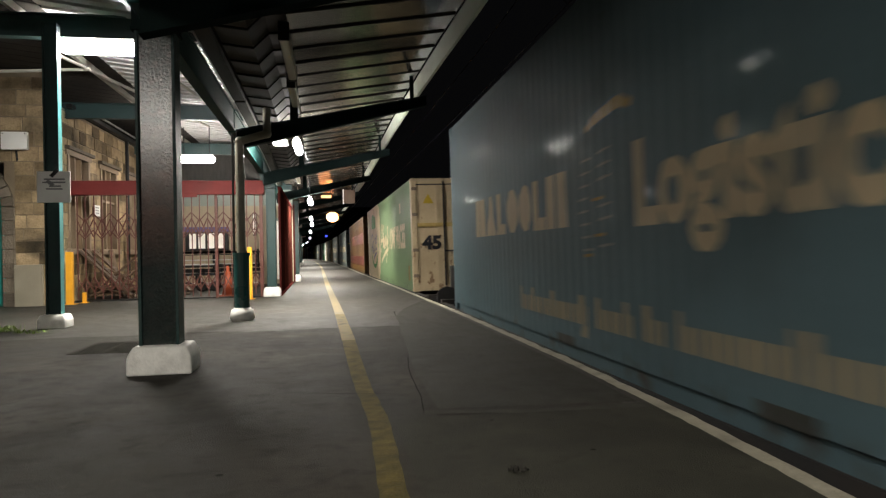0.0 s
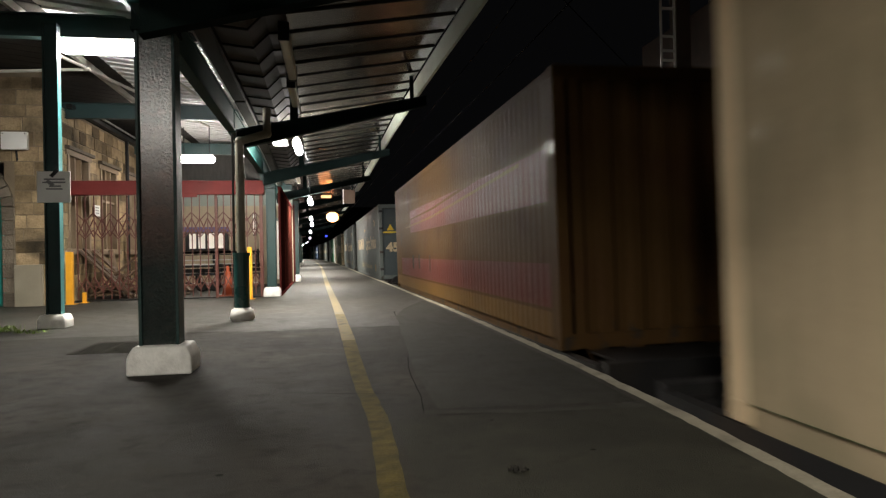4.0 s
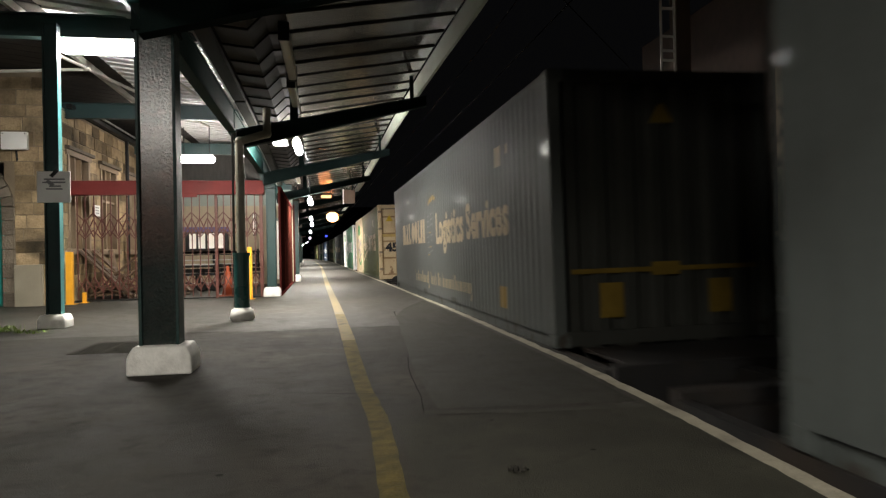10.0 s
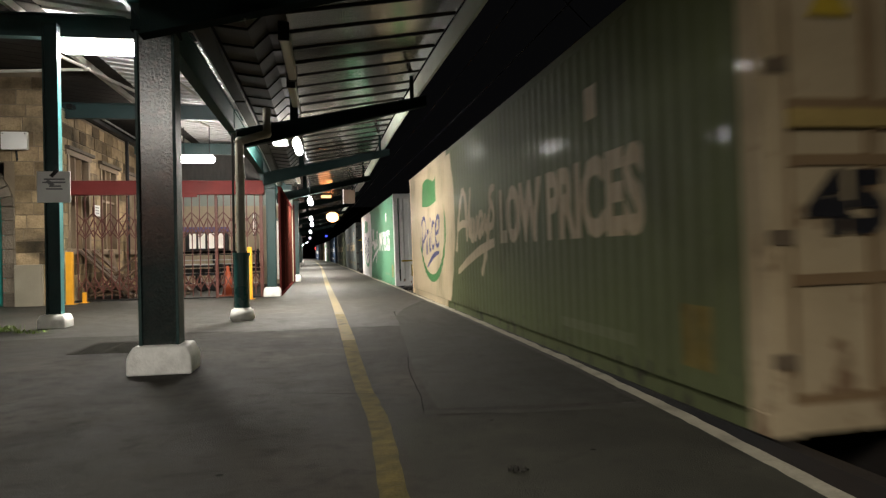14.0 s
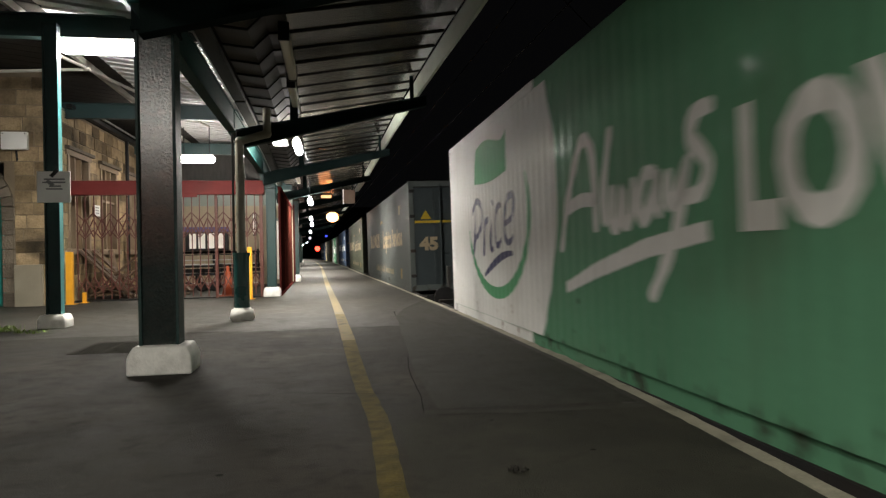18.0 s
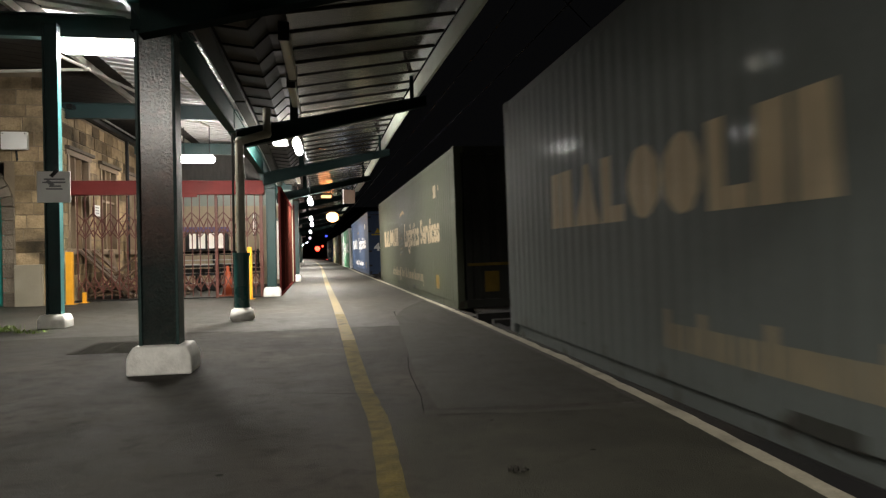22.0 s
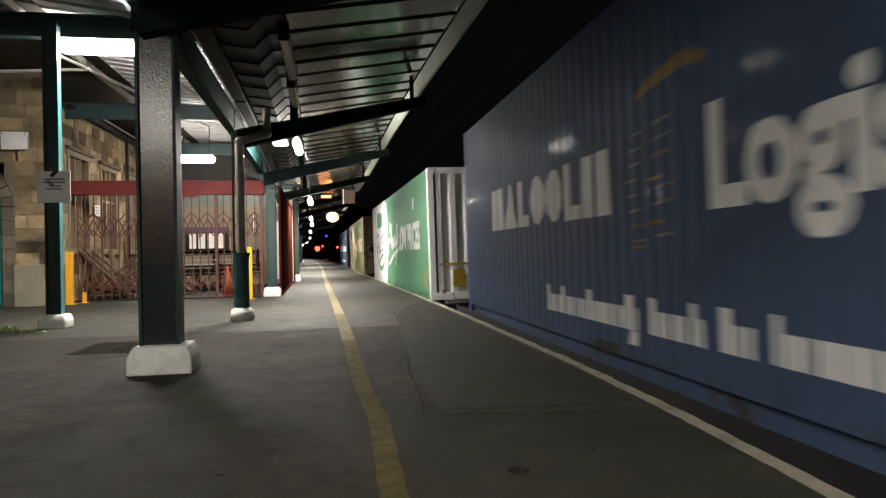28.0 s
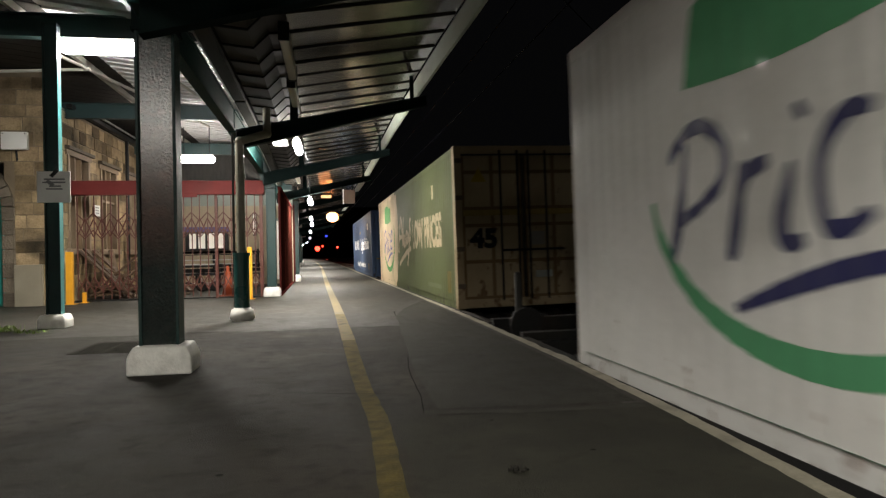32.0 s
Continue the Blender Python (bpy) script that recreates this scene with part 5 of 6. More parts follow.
def ring():
    bm = B()
    n = 34
    pts = [(3.1 + 1.58 * math.cos(a), 1.5 + 1.04 * math.sin(a)) for a in [math.pi * (1.05 + 1.08 * i / n) for i in range(n + 1)]]
    w = [0.05 + 0.11 * math.sin(math.pi * min(1, 0.05 + 0.93 * i / n)) for i in range(n + 1)]
    stroke(bm, pts, w)
    bmesh.ops.remove_doubles(bm, verts=bm.verts, dist=0.03)
    drape(bm, 0.006)
    return bm


def curve(pts, n=5):
    """A smooth line through the points."""
    out = []
    for i in range(len(pts) - 1):
        p0, p1, p2, p3 = (Vector(pts[max(0, min(len(pts) - 1, j))]) for j in (i - 1, i, i + 1, i + 2))
        for k in range(n):
            t = k / n
            out.append(0.5 * (2 * p1 + (p2 - p0) * t + (2 * p0 - 5 * p1 + 4 * p2 - p3) * t * t + (3 * p1 - p0 - 3 * p2 + p3) * t ** 3))
    return out + [Vector(pts[-1])]


def brushed(lines, w, lift):
    """Letters written with a brush: each line is one stroke through (u, z) points."""
    bm = B()
    for pts in lines:
        line = curve(pts)
        n = len(line)
        rows = []
        for i, p in enumerate(line):
            d = (line[min(n - 1, i + 1)] - line[max(0, i - 1)]).normalized()
            side = Vector((-d.y, d.x)) * w * 0.5 * (0.55 if i in (0, n - 1) else 0.8 + 0.3 * math.sin(math.pi * (i + 0.5) / n))
            rows.append([(*(p + side), 0), (*(p - side), 0)])
        sheet(bm, rows)
    drape(bm, lift)
    return bm


def word_price():
    return brushed([
        [(2.0, 1.68), (1.92, 1.3), (1.79, 0.92)],
        [(1.79, 1.58), (1.94, 1.71), (2.18, 1.76), (2.4, 1.6), (2.34, 1.38), (1.88, 1.17)],
        [(2.57, 1.5), (2.52, 1.22), (2.45, 0.95)], [(2.52, 1.26), (2.62, 1.42), (2.8, 1.47)],
        [(2.97, 1.44), (2.88, 1.16), (2.92, 1.04), (3.05, 1.06)], [(3.02, 1.66), (3.07, 1.69)],
        [(3.48, 1.6), (3.32, 1.61), (3.16, 1.42), (3.18, 1.14), (3.3, 1.1), (3.46, 1.17)],
        [(3.62, 1.36), (3.94, 1.42), (4.06, 1.56), (4.02, 1.7), (3.78, 1.65), (3.61, 1.4), (3.66, 1.18), (3.8, 1.12), (4.04, 1.2)]], 0.09, 0.006)


def price_stroke():
    bm = B()
    pts = [(2.48 + 1.47 * i / 9, 0.68 + 0.31 * math.sin(math.pi / 2 * i / 9)) for i in range(10)]
    stroke(bm, pts, [0.06 + 0.05 * math.sin(math.pi * i / 9) for i in range(10)])
    bmesh.ops.remove_doubles(bm, verts=bm.verts, dist=0.02)
    drape(bm, 0.006)
    return bm


def word_always():
    return brushed([
        [(5.68, 1.0), (5.9, 1.5), (6.24, 1.95), (6.46, 1.86), (6.52, 1.5), (6.52, 1.16)], [(5.86, 1.38), (6.2, 1.45), (6.6, 1.42)],
        [(6.86, 1.98), (6.7, 1.5), (6.72, 1.2)],
        [(6.88, 1.52), (6.84, 1.24), (6.94, 1.2), (7.04, 1.46), (7.06, 1.22), (7.18, 1.26), (7.24, 1.54)],
        [(7.58, 1.52), (7.42, 1.54), (7.3, 1.34), (7.38, 1.22), (7.52, 1.36), (7.58, 1.52), (7.58, 1.3), (7.66, 1.26)],
        [(7.74, 1.54), (7.72, 1.34), (7.84, 1.34), (7.98, 1.58)], [(8.0, 1.6), (7.82, 1.14), (7.62, 0.86), (7.44, 0.66)],
        [(8.28, 1.84), (8.1, 1.84), (8.02, 1.7), (8.2, 1.52), (8.12, 1.36), (7.95, 1.33)]], 0.115, 0.004)


def always_stroke():
    bm = B()
    stroke(bm, [(5.78, 0.66), (6.5, 0.84), (7.4, 1.02), (8.2, 1.12)], [0.1, 0.13, 0.14, 0.12])
    bmesh.ops.remove_doubles(bm, verts=bm.verts, dist=0.02)
    drape(bm, 0.005)
    return bm


def word_low():
    bm = lettered("LOW PRICES", 8.5, 12.4, 1.09, 1.79, heavy=0.045)
    drape(bm, 0.004)
    return bm


def block_mark():
    """The haulier's mark as seven plain shapes in its colour."""
    bm = B()
    low, tall = 1.21, 1.74
    for k, (u, w) in enumerate(((1.7, 0.62), (2.38, 0.54), (2.98, 0.42), (3.46, 0.5), (4.0, 0.48), (4.53, 0.4), (4.98, 0.6))):
        m = (low + tall) / 2
        if k in (0, 6):
            poly(bm, [(u, low), (u + 0.44 * w, low), (u + 0.44 * w, tall), (u + 0.06 * w, tall)])
            poly(bm, [(u + 0.52 * w, low), (u + w, low), (u + 0.94 * w, tall), (u + 0.52 * w, tall)])
        elif k == 1:
            poly(bm, [(u, low), (u + w, low), (u + 0.56 * w, tall), (u + 0.44 * w, tall)])
        elif k in (3, 4):
            poly(bm, [(u + w / 2 + w / 2 * math.cos(j * math.pi / 6), m + (tall - m) * math.sin(j * math.pi / 6)) for j in range(12)])
        else:
            poly(bm, [(u, low), (u + w * 0.42, low), (u + w * 0.42, tall), (u, tall)])
            poly(bm, [(u + w * 0.46, low), (u + w, low), (u + w, low + 0.13), (u + w * 0.46, low + 0.13)])
    drape(bm, 0.004)
    return bm


def word_logistics():
    bm = lettered("Logistics", 6.98, 9.52, 0.97, 1.78, heavy=0.035)
    drape(bm, 0.004)
    return bm


def word_services():
    bm = lettered("Services", 9.74, 12.15, 1.19, 1.76, heavy=0.035)
    drape(bm, 0.004)
    return bm


def tagline():
    """A line of writing too blurred to read, as bars."""
    bm = B()
    rnd = random.Random(6)
    for u0, u1 in ((3.95, 6.0), (6.18, 6.95), (7.05, 7.4), (7.5, 10.05)):
        u = u0
        while u < u1 - 0.04:
            w = min(rnd.uniform(0.05, 0.11), u1 - u)
            top = 0.59 if u == u0 or rnd.random() < 0.2 else 0.5
            poly(bm, [(u, 0.33), (u + w, 0.33), (u + w, top), (u, top)])
            u += w + rnd.choice((0.025, 0.035, 0.045))
        if u1 in (6.0, 10.05):
            poly(bm, [(u1 - 0.16, 0.22), (u1 - 0.03, 0.22), (u1, 0.325), (u1 - 0.12, 0.325)])
    drape(bm, 0.004)
    return bm


def motif():
    bm = B()
    for i in range(8):
        z = 0.98 + i * 0.11
        a = 5.86 + 0.1 * abs(i - 3.5) / 3.5
        poly(bm, [(a, z), (a + 0.2, z + 0.01), (a + 0.2, z + 0.03), (a, z + 0.02)])
        if i not in (1, 4):
            poly(bm, [(6.3, z + 0.03), (6.55, z + 0.05), (6.55, z + 0.07), (6.3, z + 0.05)])
    drape(bm, 0.004)
    return bm


def motif_gold():
    bm = B()
    for a, b, z in ((6.2, 6.42, 1.4), (6.24, 6.44, 1.1), (6.0, 6.14, 0.93)):
        poly(bm, [(a, z), (b, z + 0.01), (b, z + 0.035), (a, z + 0.025)])
    drape(bm, 0.006)
    return bm


def motif_top():
    bm = B()
    stroke(bm, [(6.08, 2.02), (6.3, 2.08), (6.75, 2.13), (6.95, 2.07)], [0.05, 0.09, 0.1, 0.06])
    drape(bm, 0.004)
    return bm


def plain_patch(u0, u1, z0, z1, lift=0.004):
    def make():
        bm = B()
        poly(bm, [(u0, z0), (u1, z0), (u1, z1), (u0, z1)])
        drape(bm, lift)
        return bm
    return make


def end_sheet():
    """Corrugated front wall, at the -y end."""
    bm = B()
    pts = []
    x = -1.08
    while x < 1.0:
        pts += [(x, 0.0), (x + 0.11, 0.0), (x + 0.16, 0.045), (x + 0.27, 0.045)]
        x += 0.32
    pts = [p for p in pts if p[0] < 1.09] + [(1.09, 0.0)]
    y0 = -CL / 2 + 0.02
    sheet(bm, [[(px, y0 + d, z) for px, d in pts] for z in (0.13, CH - 0.08)])
    return bm


def rear_sheet():
    bm = end_sheet()
    for v in bm.verts:
        v.co.y = -v.co.y
    bmesh.ops.reverse_faces(bm, faces=bm.faces)
    return bm


def door_leaf(s):
    def make():
        bm = B()
        x0, x1 = (-1.13, -0.012) if s < 0 else (0.012, 1.13)
        y = -CL / 2 + 0.05
        box(bm, x0, y, 0.14, x1, y + 0.045, CH - 0.1)
        return bm
    return make


def door_frames(s):
    """Raised bars round a door's sunk panels."""
    def make():
        bm = B()
        x0, x1 = (-1.13, -0.012) if s < 0 else (0.012, 1.13)
        y = -CL / 2 + 0.05
        for z in (0.14, 0.78, 1.42, 1.72, 2.36, CH - 0.16):
            box(bm, x0, y - 0.022, z, x1, y, z + 0.06)
        for x in (x0, (x0 + x1) / 2 - 0.03, x1 - 0.06):
            box(bm, x, y - 0.024, 0.14, x + 0.06, y, CH - 0.1)
        return bm
    return make


def forty_five():
    bm = lettered("45", -1.0, -0.5, 1.04, 1.4, heavy=0.05)
    for v in bm.verts:
        v.co = (v.co.x, -CL / 2 + 0.0215, v.co.y)
    return bm


def triangle(z):
    def make():
        bm = B()
        bm.faces.new([bm.verts.new(p) for p in ((-0.95, -CL / 2 + 0.021, z), (-0.67, -CL / 2 + 0.021, z), (-0.81, -CL / 2 + 0.021, z + 0.24))])
        return bm
    return make


def end_box(x0, x1, z0, z1, y=-0.012):
    return lambda: boxed(x0, -CL / 2 + y, z0, x1, -CL / 2 + y + 0.022, z1)


def container(cfg):
    global CH
    CH = cfg.get("high", 2.85)
    t = thing("shipping_container", (0, 0, -20), cfg["label"], "container", "freight containers")
    body, trim = cfg["body"], cfg.get("trim", cfg["body"])
    sp = part("side_panel", cached("side_near", side_near, body), body, t)
    part("side_panel", cached("side_far", side_far, body), body, t)
    part("roof", cached("roof", lambda: boxed(-CW / 2 + 0.05, -CL / 2 + 0.05, CH - 0.05, CW / 2 - 0.05, CL / 2 - 0.05, CH - 0.03), body), body, t)
    part("floor", cached("floor", lambda: boxed(-CW / 2 + 0.05, -CL / 2 + 0.1, 0.05, CW / 2 - 0.05, CL / 2 - 0.1, 0.12), STEEL), STEEL, t)
    for s in (-1, 1):
        x = s * CW / 2
        part("top_rail", cached("top_rail%d" % s, lambda: boxed(x - 0.06 if s > 0 else x + 0.006, -CL / 2 + 0.15, CH - 0.105, x - 0.006 if s > 0 else x + 0.06, CL / 2 - 0.15, CH - 0.01, bevel=0.006), body), body, t)
        part("bottom_rail", cached("bottom_rail%d" % s, lambda: boxed(x - 0.1 if s > 0 else x + 0.045, -CL / 2 + 0.15, -0.185, x - 0.045 if s > 0 else x + 0.1, CL / 2 - 0.15, 0.14, bevel=0.006), body), body, t)
        for e in (-1, 1):
            y = e * CL / 2
            cm = cfg.get("post", trim) if e < 0 else cfg.get("rear", body)
            part("corner_post", cached("corner_post%d%d" % (s, e), lambda: boxed(min(x, x - s * 0.13), min(y, y - e * 0.2), 0.1, max(x, x - s * 0.13), max(y, y - e * 0.2), CH - 0.1, bevel=0.01), cm), cm, t)
            for z in (0.0, CH - 0.118):
                part("corner_casting", cached("corner_casting%d%d%d" % (s, e, int(z)), lambda: boxed(min(x, x - s * 0.165) - 0.004, min(y, y - e * 0.18) - 0.004, z - 0.01, max(x, x - s * 0.165) + 0.004, max(y, y - e * 0.18) + 0.004, z + 0.12, bevel=0.012), cm), cm, t)
    part("rear_wall", cached("rear_sheet", rear_sheet, body), body, t)
    for z0, z1, nm in ((0.0, 0.15, "sill"), (CH - 0.14, CH, "header")):
        part("front_" + nm, cached("front_" + nm, lambda: boxed(-1.12, -CL / 2 + 0.005, z0, 1.12, -CL / 2 + 0.11, z1, bevel=0.006), trim), trim, t)
        part("rear_" + nm, cached("rear_" + nm, lambda: boxed(-1.12, CL / 2 - 0.11, z0, 1.12, CL / 2 - 0.005, z1, bevel=0.006), body), body, t)

    if cfg["end"] == "doors":
        dm = cfg["door"]
        leaves = [part("door", cached("door_leaf%d" % s, door_leaf(s), dm), dm, t, cfg.get("door_label", "")) for s in (-1, 1)]
        for leaf, s in zip(leaves, (-1, 1)):
            pieces("door_bar", "door_frames%d" % s, door_frames(s), cfg.get("bars", dm), leaf)
            for k in (0.1, 0.42):
                x = s * k
                bm = cached("lock_rod%d%d" % (s, int(k * 10)), lambda: rodded((x, -CL / 2 - 0.005, 0.12), (x, -CL / 2 - 0.005, CH - 0.08), 0.021, 8), cfg.get("rod", dm))
                part("lock_rod", bm, cfg.get("rod", dm), leaf)
                bm = cached("lock_handle%d%d" % (s, int(k * 10)), lambda: boxed(x - 0.02, -CL / 2 - 0.03, 0.98, x + 0.32, -CL / 2 - 0.008, 1.02), cfg.get("rod", dm))
                part("lock_handle", bm, cfg.get("rod", dm), leaf)
            for z in (0.35, 1.0, 1.9, 2.55):
                bm = cached("hinge%d%d" % (s, int(z * 10)), lambda: boxed(s * 1.17 - 0.07, -CL / 2 - 0.012, z, s * 1.17 + 0.07, -CL / 2 + 0.03, z + 0.08), cfg.get("hinge", STEEL))
                part("hinge", bm, cfg.get("hinge", STEEL), leaf)
        dl = leaves[0]
        pieces("digit", "forty_five", forty_five, cfg["ink"], dl, "large painted digit")
        part("warning_triangle", cached("triangle%d" % int(cfg["tri"] * 100), triangle(cfg["tri"]), SIGN_YELLOW), SIGN_YELLOW, dl, "yellow warning triangle")
        for s, leaf in zip((-1, 1), leaves):
            z = cfg["stripe"]
            part("stripe", cached("door_stripe%d%d" % (s, int(z * 100)), end_box(-1.1 if s < 0 else 0.05, -0.05 if s < 0 else 1.1, z, z + cfg.get("band", 0.06), 0.0), cfg.get("line", SIGN_YELLOW)), cfg.get("line", SIGN_YELLOW), leaf, "yellow painted stripe")
        part("code_panel", cached("code_panel", end_box(0.1, 0.38, 1.08, 1.32, 0.01), cfg.get("code", cfg["ink"])), cfg.get("code", cfg["ink"]), leaves[1])
        part("data_plate", cached("data_plate", end_box(0.2, 0.5, 0.5, 0.62, 0.01), STEEL_PALE), STEEL_PALE, leaves[1])
        for s, leaf in zip((-1, 1), leaves):
            for j, (x0, x1, z0, z1) in enumerate(((s * 1.145 - 0.016, s * 1.145 + 0.016, 0.14, CH - 0.1), (s * 0.018 - 0.012, s * 0.018 + 0.012, 0.14, CH - 0.1),
                                                  (min(s * 0.04, s * 1.12), max(s * 0.04, s * 1.12), CH - 0.17, CH - 0.14))):
                part("gasket", cached("gasket%d%d" % (s, j), end_box(x0, x1, z0, z1, 0.012), BLACK), BLACK, leaf, "black rubber door gasket")
    else:
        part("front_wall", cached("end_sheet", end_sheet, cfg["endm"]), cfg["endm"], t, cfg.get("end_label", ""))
        if cfg.get("marked", True):
            part("stripe", cached("low_stripe", lambda: boxed(-1.05, -CL / 2 + 0.008, 0.74, 1.05, -CL / 2 + 0.018, 0.79), cfg["mark"]), cfg["mark"], t, "yellow painted stripe")
            part("stripe_box", cached("stripe_box", lambda: boxed(-0.16, -CL / 2 + 0.004, 0.7, 0.16, -CL / 2 + 0.016, 0.84), cfg["mark"]), cfg["mark"], t)
            for x in (-0.62, 0.62):
                part("caution_panel", cached("caution%d" % int(x * 10), lambda: boxed(x - 0.13, -CL / 2 + 0.004, 0.28, x + 0.13, -CL / 2 + 0.014, 0.64), cfg["mark"]), cfg["mark"], t, "yellow caution panel")
            part("triangle_mark", cached("end_tri", lambda: prismed([(-0.14, 2.3), (0.14, 2.3), (0.03, 2.5), (-0.03, 2.5)], "y", -CL / 2 + 0.004, -CL / 2 + 0.014), cfg.get("tri_m", cfg["mark"])), cfg.get("tri_m", cfg["mark"]), t)
        for x in (-0.85, -0.45, 0.45, 0.85):
            part("foot_lug", cached("lug%d" % int(x * 100), lambda: prismed([(x - 0.13, 0.05), (x + 0.13, 0.05), (x + 0.06, -0.17), (x - 0.04, -0.17)], "y", -CL / 2 + 0.02, -CL / 2 + 0.09), trim), trim, t)

    if cfg["design"] == "haulier":
        ink = cfg["text"]
        pieces("mark_block", "block_mark", block_mark, ink, sp, "pale block lettering of the haulier's mark")
        pieces("letter", "word_logistics", word_logistics, ink, sp, "pale painted words")
        pieces("letter", "word_services", word_services, ink, sp, "pale painted words")
        faint = cfg.get("tag", BUFF_FAINT)
        pieces("text_bar", "tagline", tagline, faint, sp, "faint pale line of writing")
        pieces("motif_bar", "motif", motif, MOTIF_INK, sp)
        slip = cfg.get("slip", 0.0)
        pieces("motif_bar", "motif_gold", motif_gold, SIGN_YELLOW_DULL, sp)
        for j, (u, z) in enumerate(((5.2, 0.1), (8.3, 0.1))):
            part("fork_pocket", cached("pocket%d" % j, plain_patch(u, u + 0.46, z, z + 0.09), END_DARK), END_DARK, sp, "dark grimy lifting pocket")
        part("motif_top", cached("motif_top", motif_top, SIGN_YELLOW_DULL), SIGN_YELLOW_DULL, sp)
        part("yellow_panel", cached("yellow_panel", plain_patch(11.66, 11.99, 0.26, 0.54), SIGN_YELLOW_DULL), SIGN_YELLOW_DULL, sp, "yellow caution panel")
        part("code_bar", cached("side_code", plain_patch(11.6, 11.88, 2.1, 2.36), ink), ink, sp)
        part("code_bar", cached("side_code2", plain_patch(12.1, 12.2, 2.22, 2.34), ink), ink, sp)
        for ob in sp.children:
            ob.location.y -= slip
    elif cfg["design"] == "grocer":
        w = cfg["text"]
        part("pale_end", cached("white_end", white_end, w), w, sp, "pale painted rear part of the side")
        part("pale_rail", cached("pale_rail", lambda: boxed(-CW / 2 + 0.028, CL / 2 - 4.55, -0.185, -CW / 2 + 0.06, CL / 2 - 0.17, 0.135), w), w, sp)
        part("pale_rail", cached("pale_top_rail", lambda: boxed(-CW / 2 - 0.003, CL / 2 - 4.95, CH - 0.112, -CW / 2 + 0.02, CL / 2 - 0.17, CH - 0.008), w), w, sp)
        part("logo_block", cached("logo_block", logo_block, cfg["logo"]), cfg["logo"], sp, "green painted logo shape")
        part("ring", cached("ring", ring, cfg["logo"]), cfg["logo"], sp, "green painted ring stroke")
        pieces("brush_stroke", "word_price", word_price, INK_BLUE, sp, "dark blue brush stroke of a word")
        pieces("underline", "price_stroke", price_stroke, INK_BLUE, sp)
        pieces("brush_stroke", "word_always", word_always, w, sp, "pale brush stroke of a word")
        pieces("underline", "always_stroke", always_stroke, w, sp)
        pieces("letter", "word_low", word_low, w, sp, "pale painted words")
        part("text_bar", cached("grocer_tag", plain_patch(10.66, 12.16, 0.27, 0.36), cfg["faint"]), cfg["faint"], sp)
        part("code_bar", cached("grocer_code", plain_patch(11.38, 11.62, 2.1, 2.38), w), w, sp)
        caution = GROCER_YELLOW if cfg["body"] is GREEN else WORN_AMBER
        part("yellow_panel", cached("yellow_" + caution.name, plain_patch(12.85, 13.2, 0.24, 0.64), caution), caution, sp, "faded yellow caution panel")
    else:
        for u0, u1, z0, z1, m in ((0.2, 13.5, 0.1, 0.36, RUST_YELLOW), (1.2, 13.5, 0.4, 0.86, RUST_PALE), (3.1, 13.5, 1.5, 2.05, RUST_PALE)):
            part("painted_band", cached("band%d%d" % (int(u0 * 10), int(z0 * 100)), plain_patch(u0, u1, z0, z1), m), m, sp, "faded painted band")
        for j, (dz, w) in enumerate(((0.0, 0.05), (0.16, 0.05), (0.52, 0.07))):
            def slash():
                bm = B()
                stroke(bm, [(2.2, 1.66 + dz), (6.5, 1.74 + dz), (12.5, 2.0 + dz)], [w * 0.6, w, w])
                drape(bm, 0.006)
                return bm
            part("painted_stripe", cached("slash%d" % j, slash, BROWN if dz else RUST_YELLOW), BROWN if dz else RUST_YELLOW, sp, "faded slanting stripe")
        for u, z in ((3.4, 0.6), (4.4, 0.62), (5.9, 0.6), (1.1, 1.2)):
            part("scuff", cached("scuff%d" % int(u * 10), plain_patch(u, u + 0.16, z, z + 0.34, 0.008), END_DARK), END_DARK, sp, "dark vertical scuff")
    return t


def buffers_end(t, y, s, m):
    for x in (-0.86, 0.86):
        part("buffer", cached("buffer%d%d%d" % (s, int(x * 100), int(y * 10)), lambda: rodded((x, y, -0.02), (x, y + s * 0.45, -0.02), 0.11, 12), STEEL), STEEL, t)
        part("buffer_head", cached("bufhead%d%d%d" % (s, int(x * 100), int(y * 10)), lambda: rodded((x, y + s * 0.45, -0.02), (x, y + s * 0.5, -0.02), 0.24, 16), STEEL), STEEL, t)


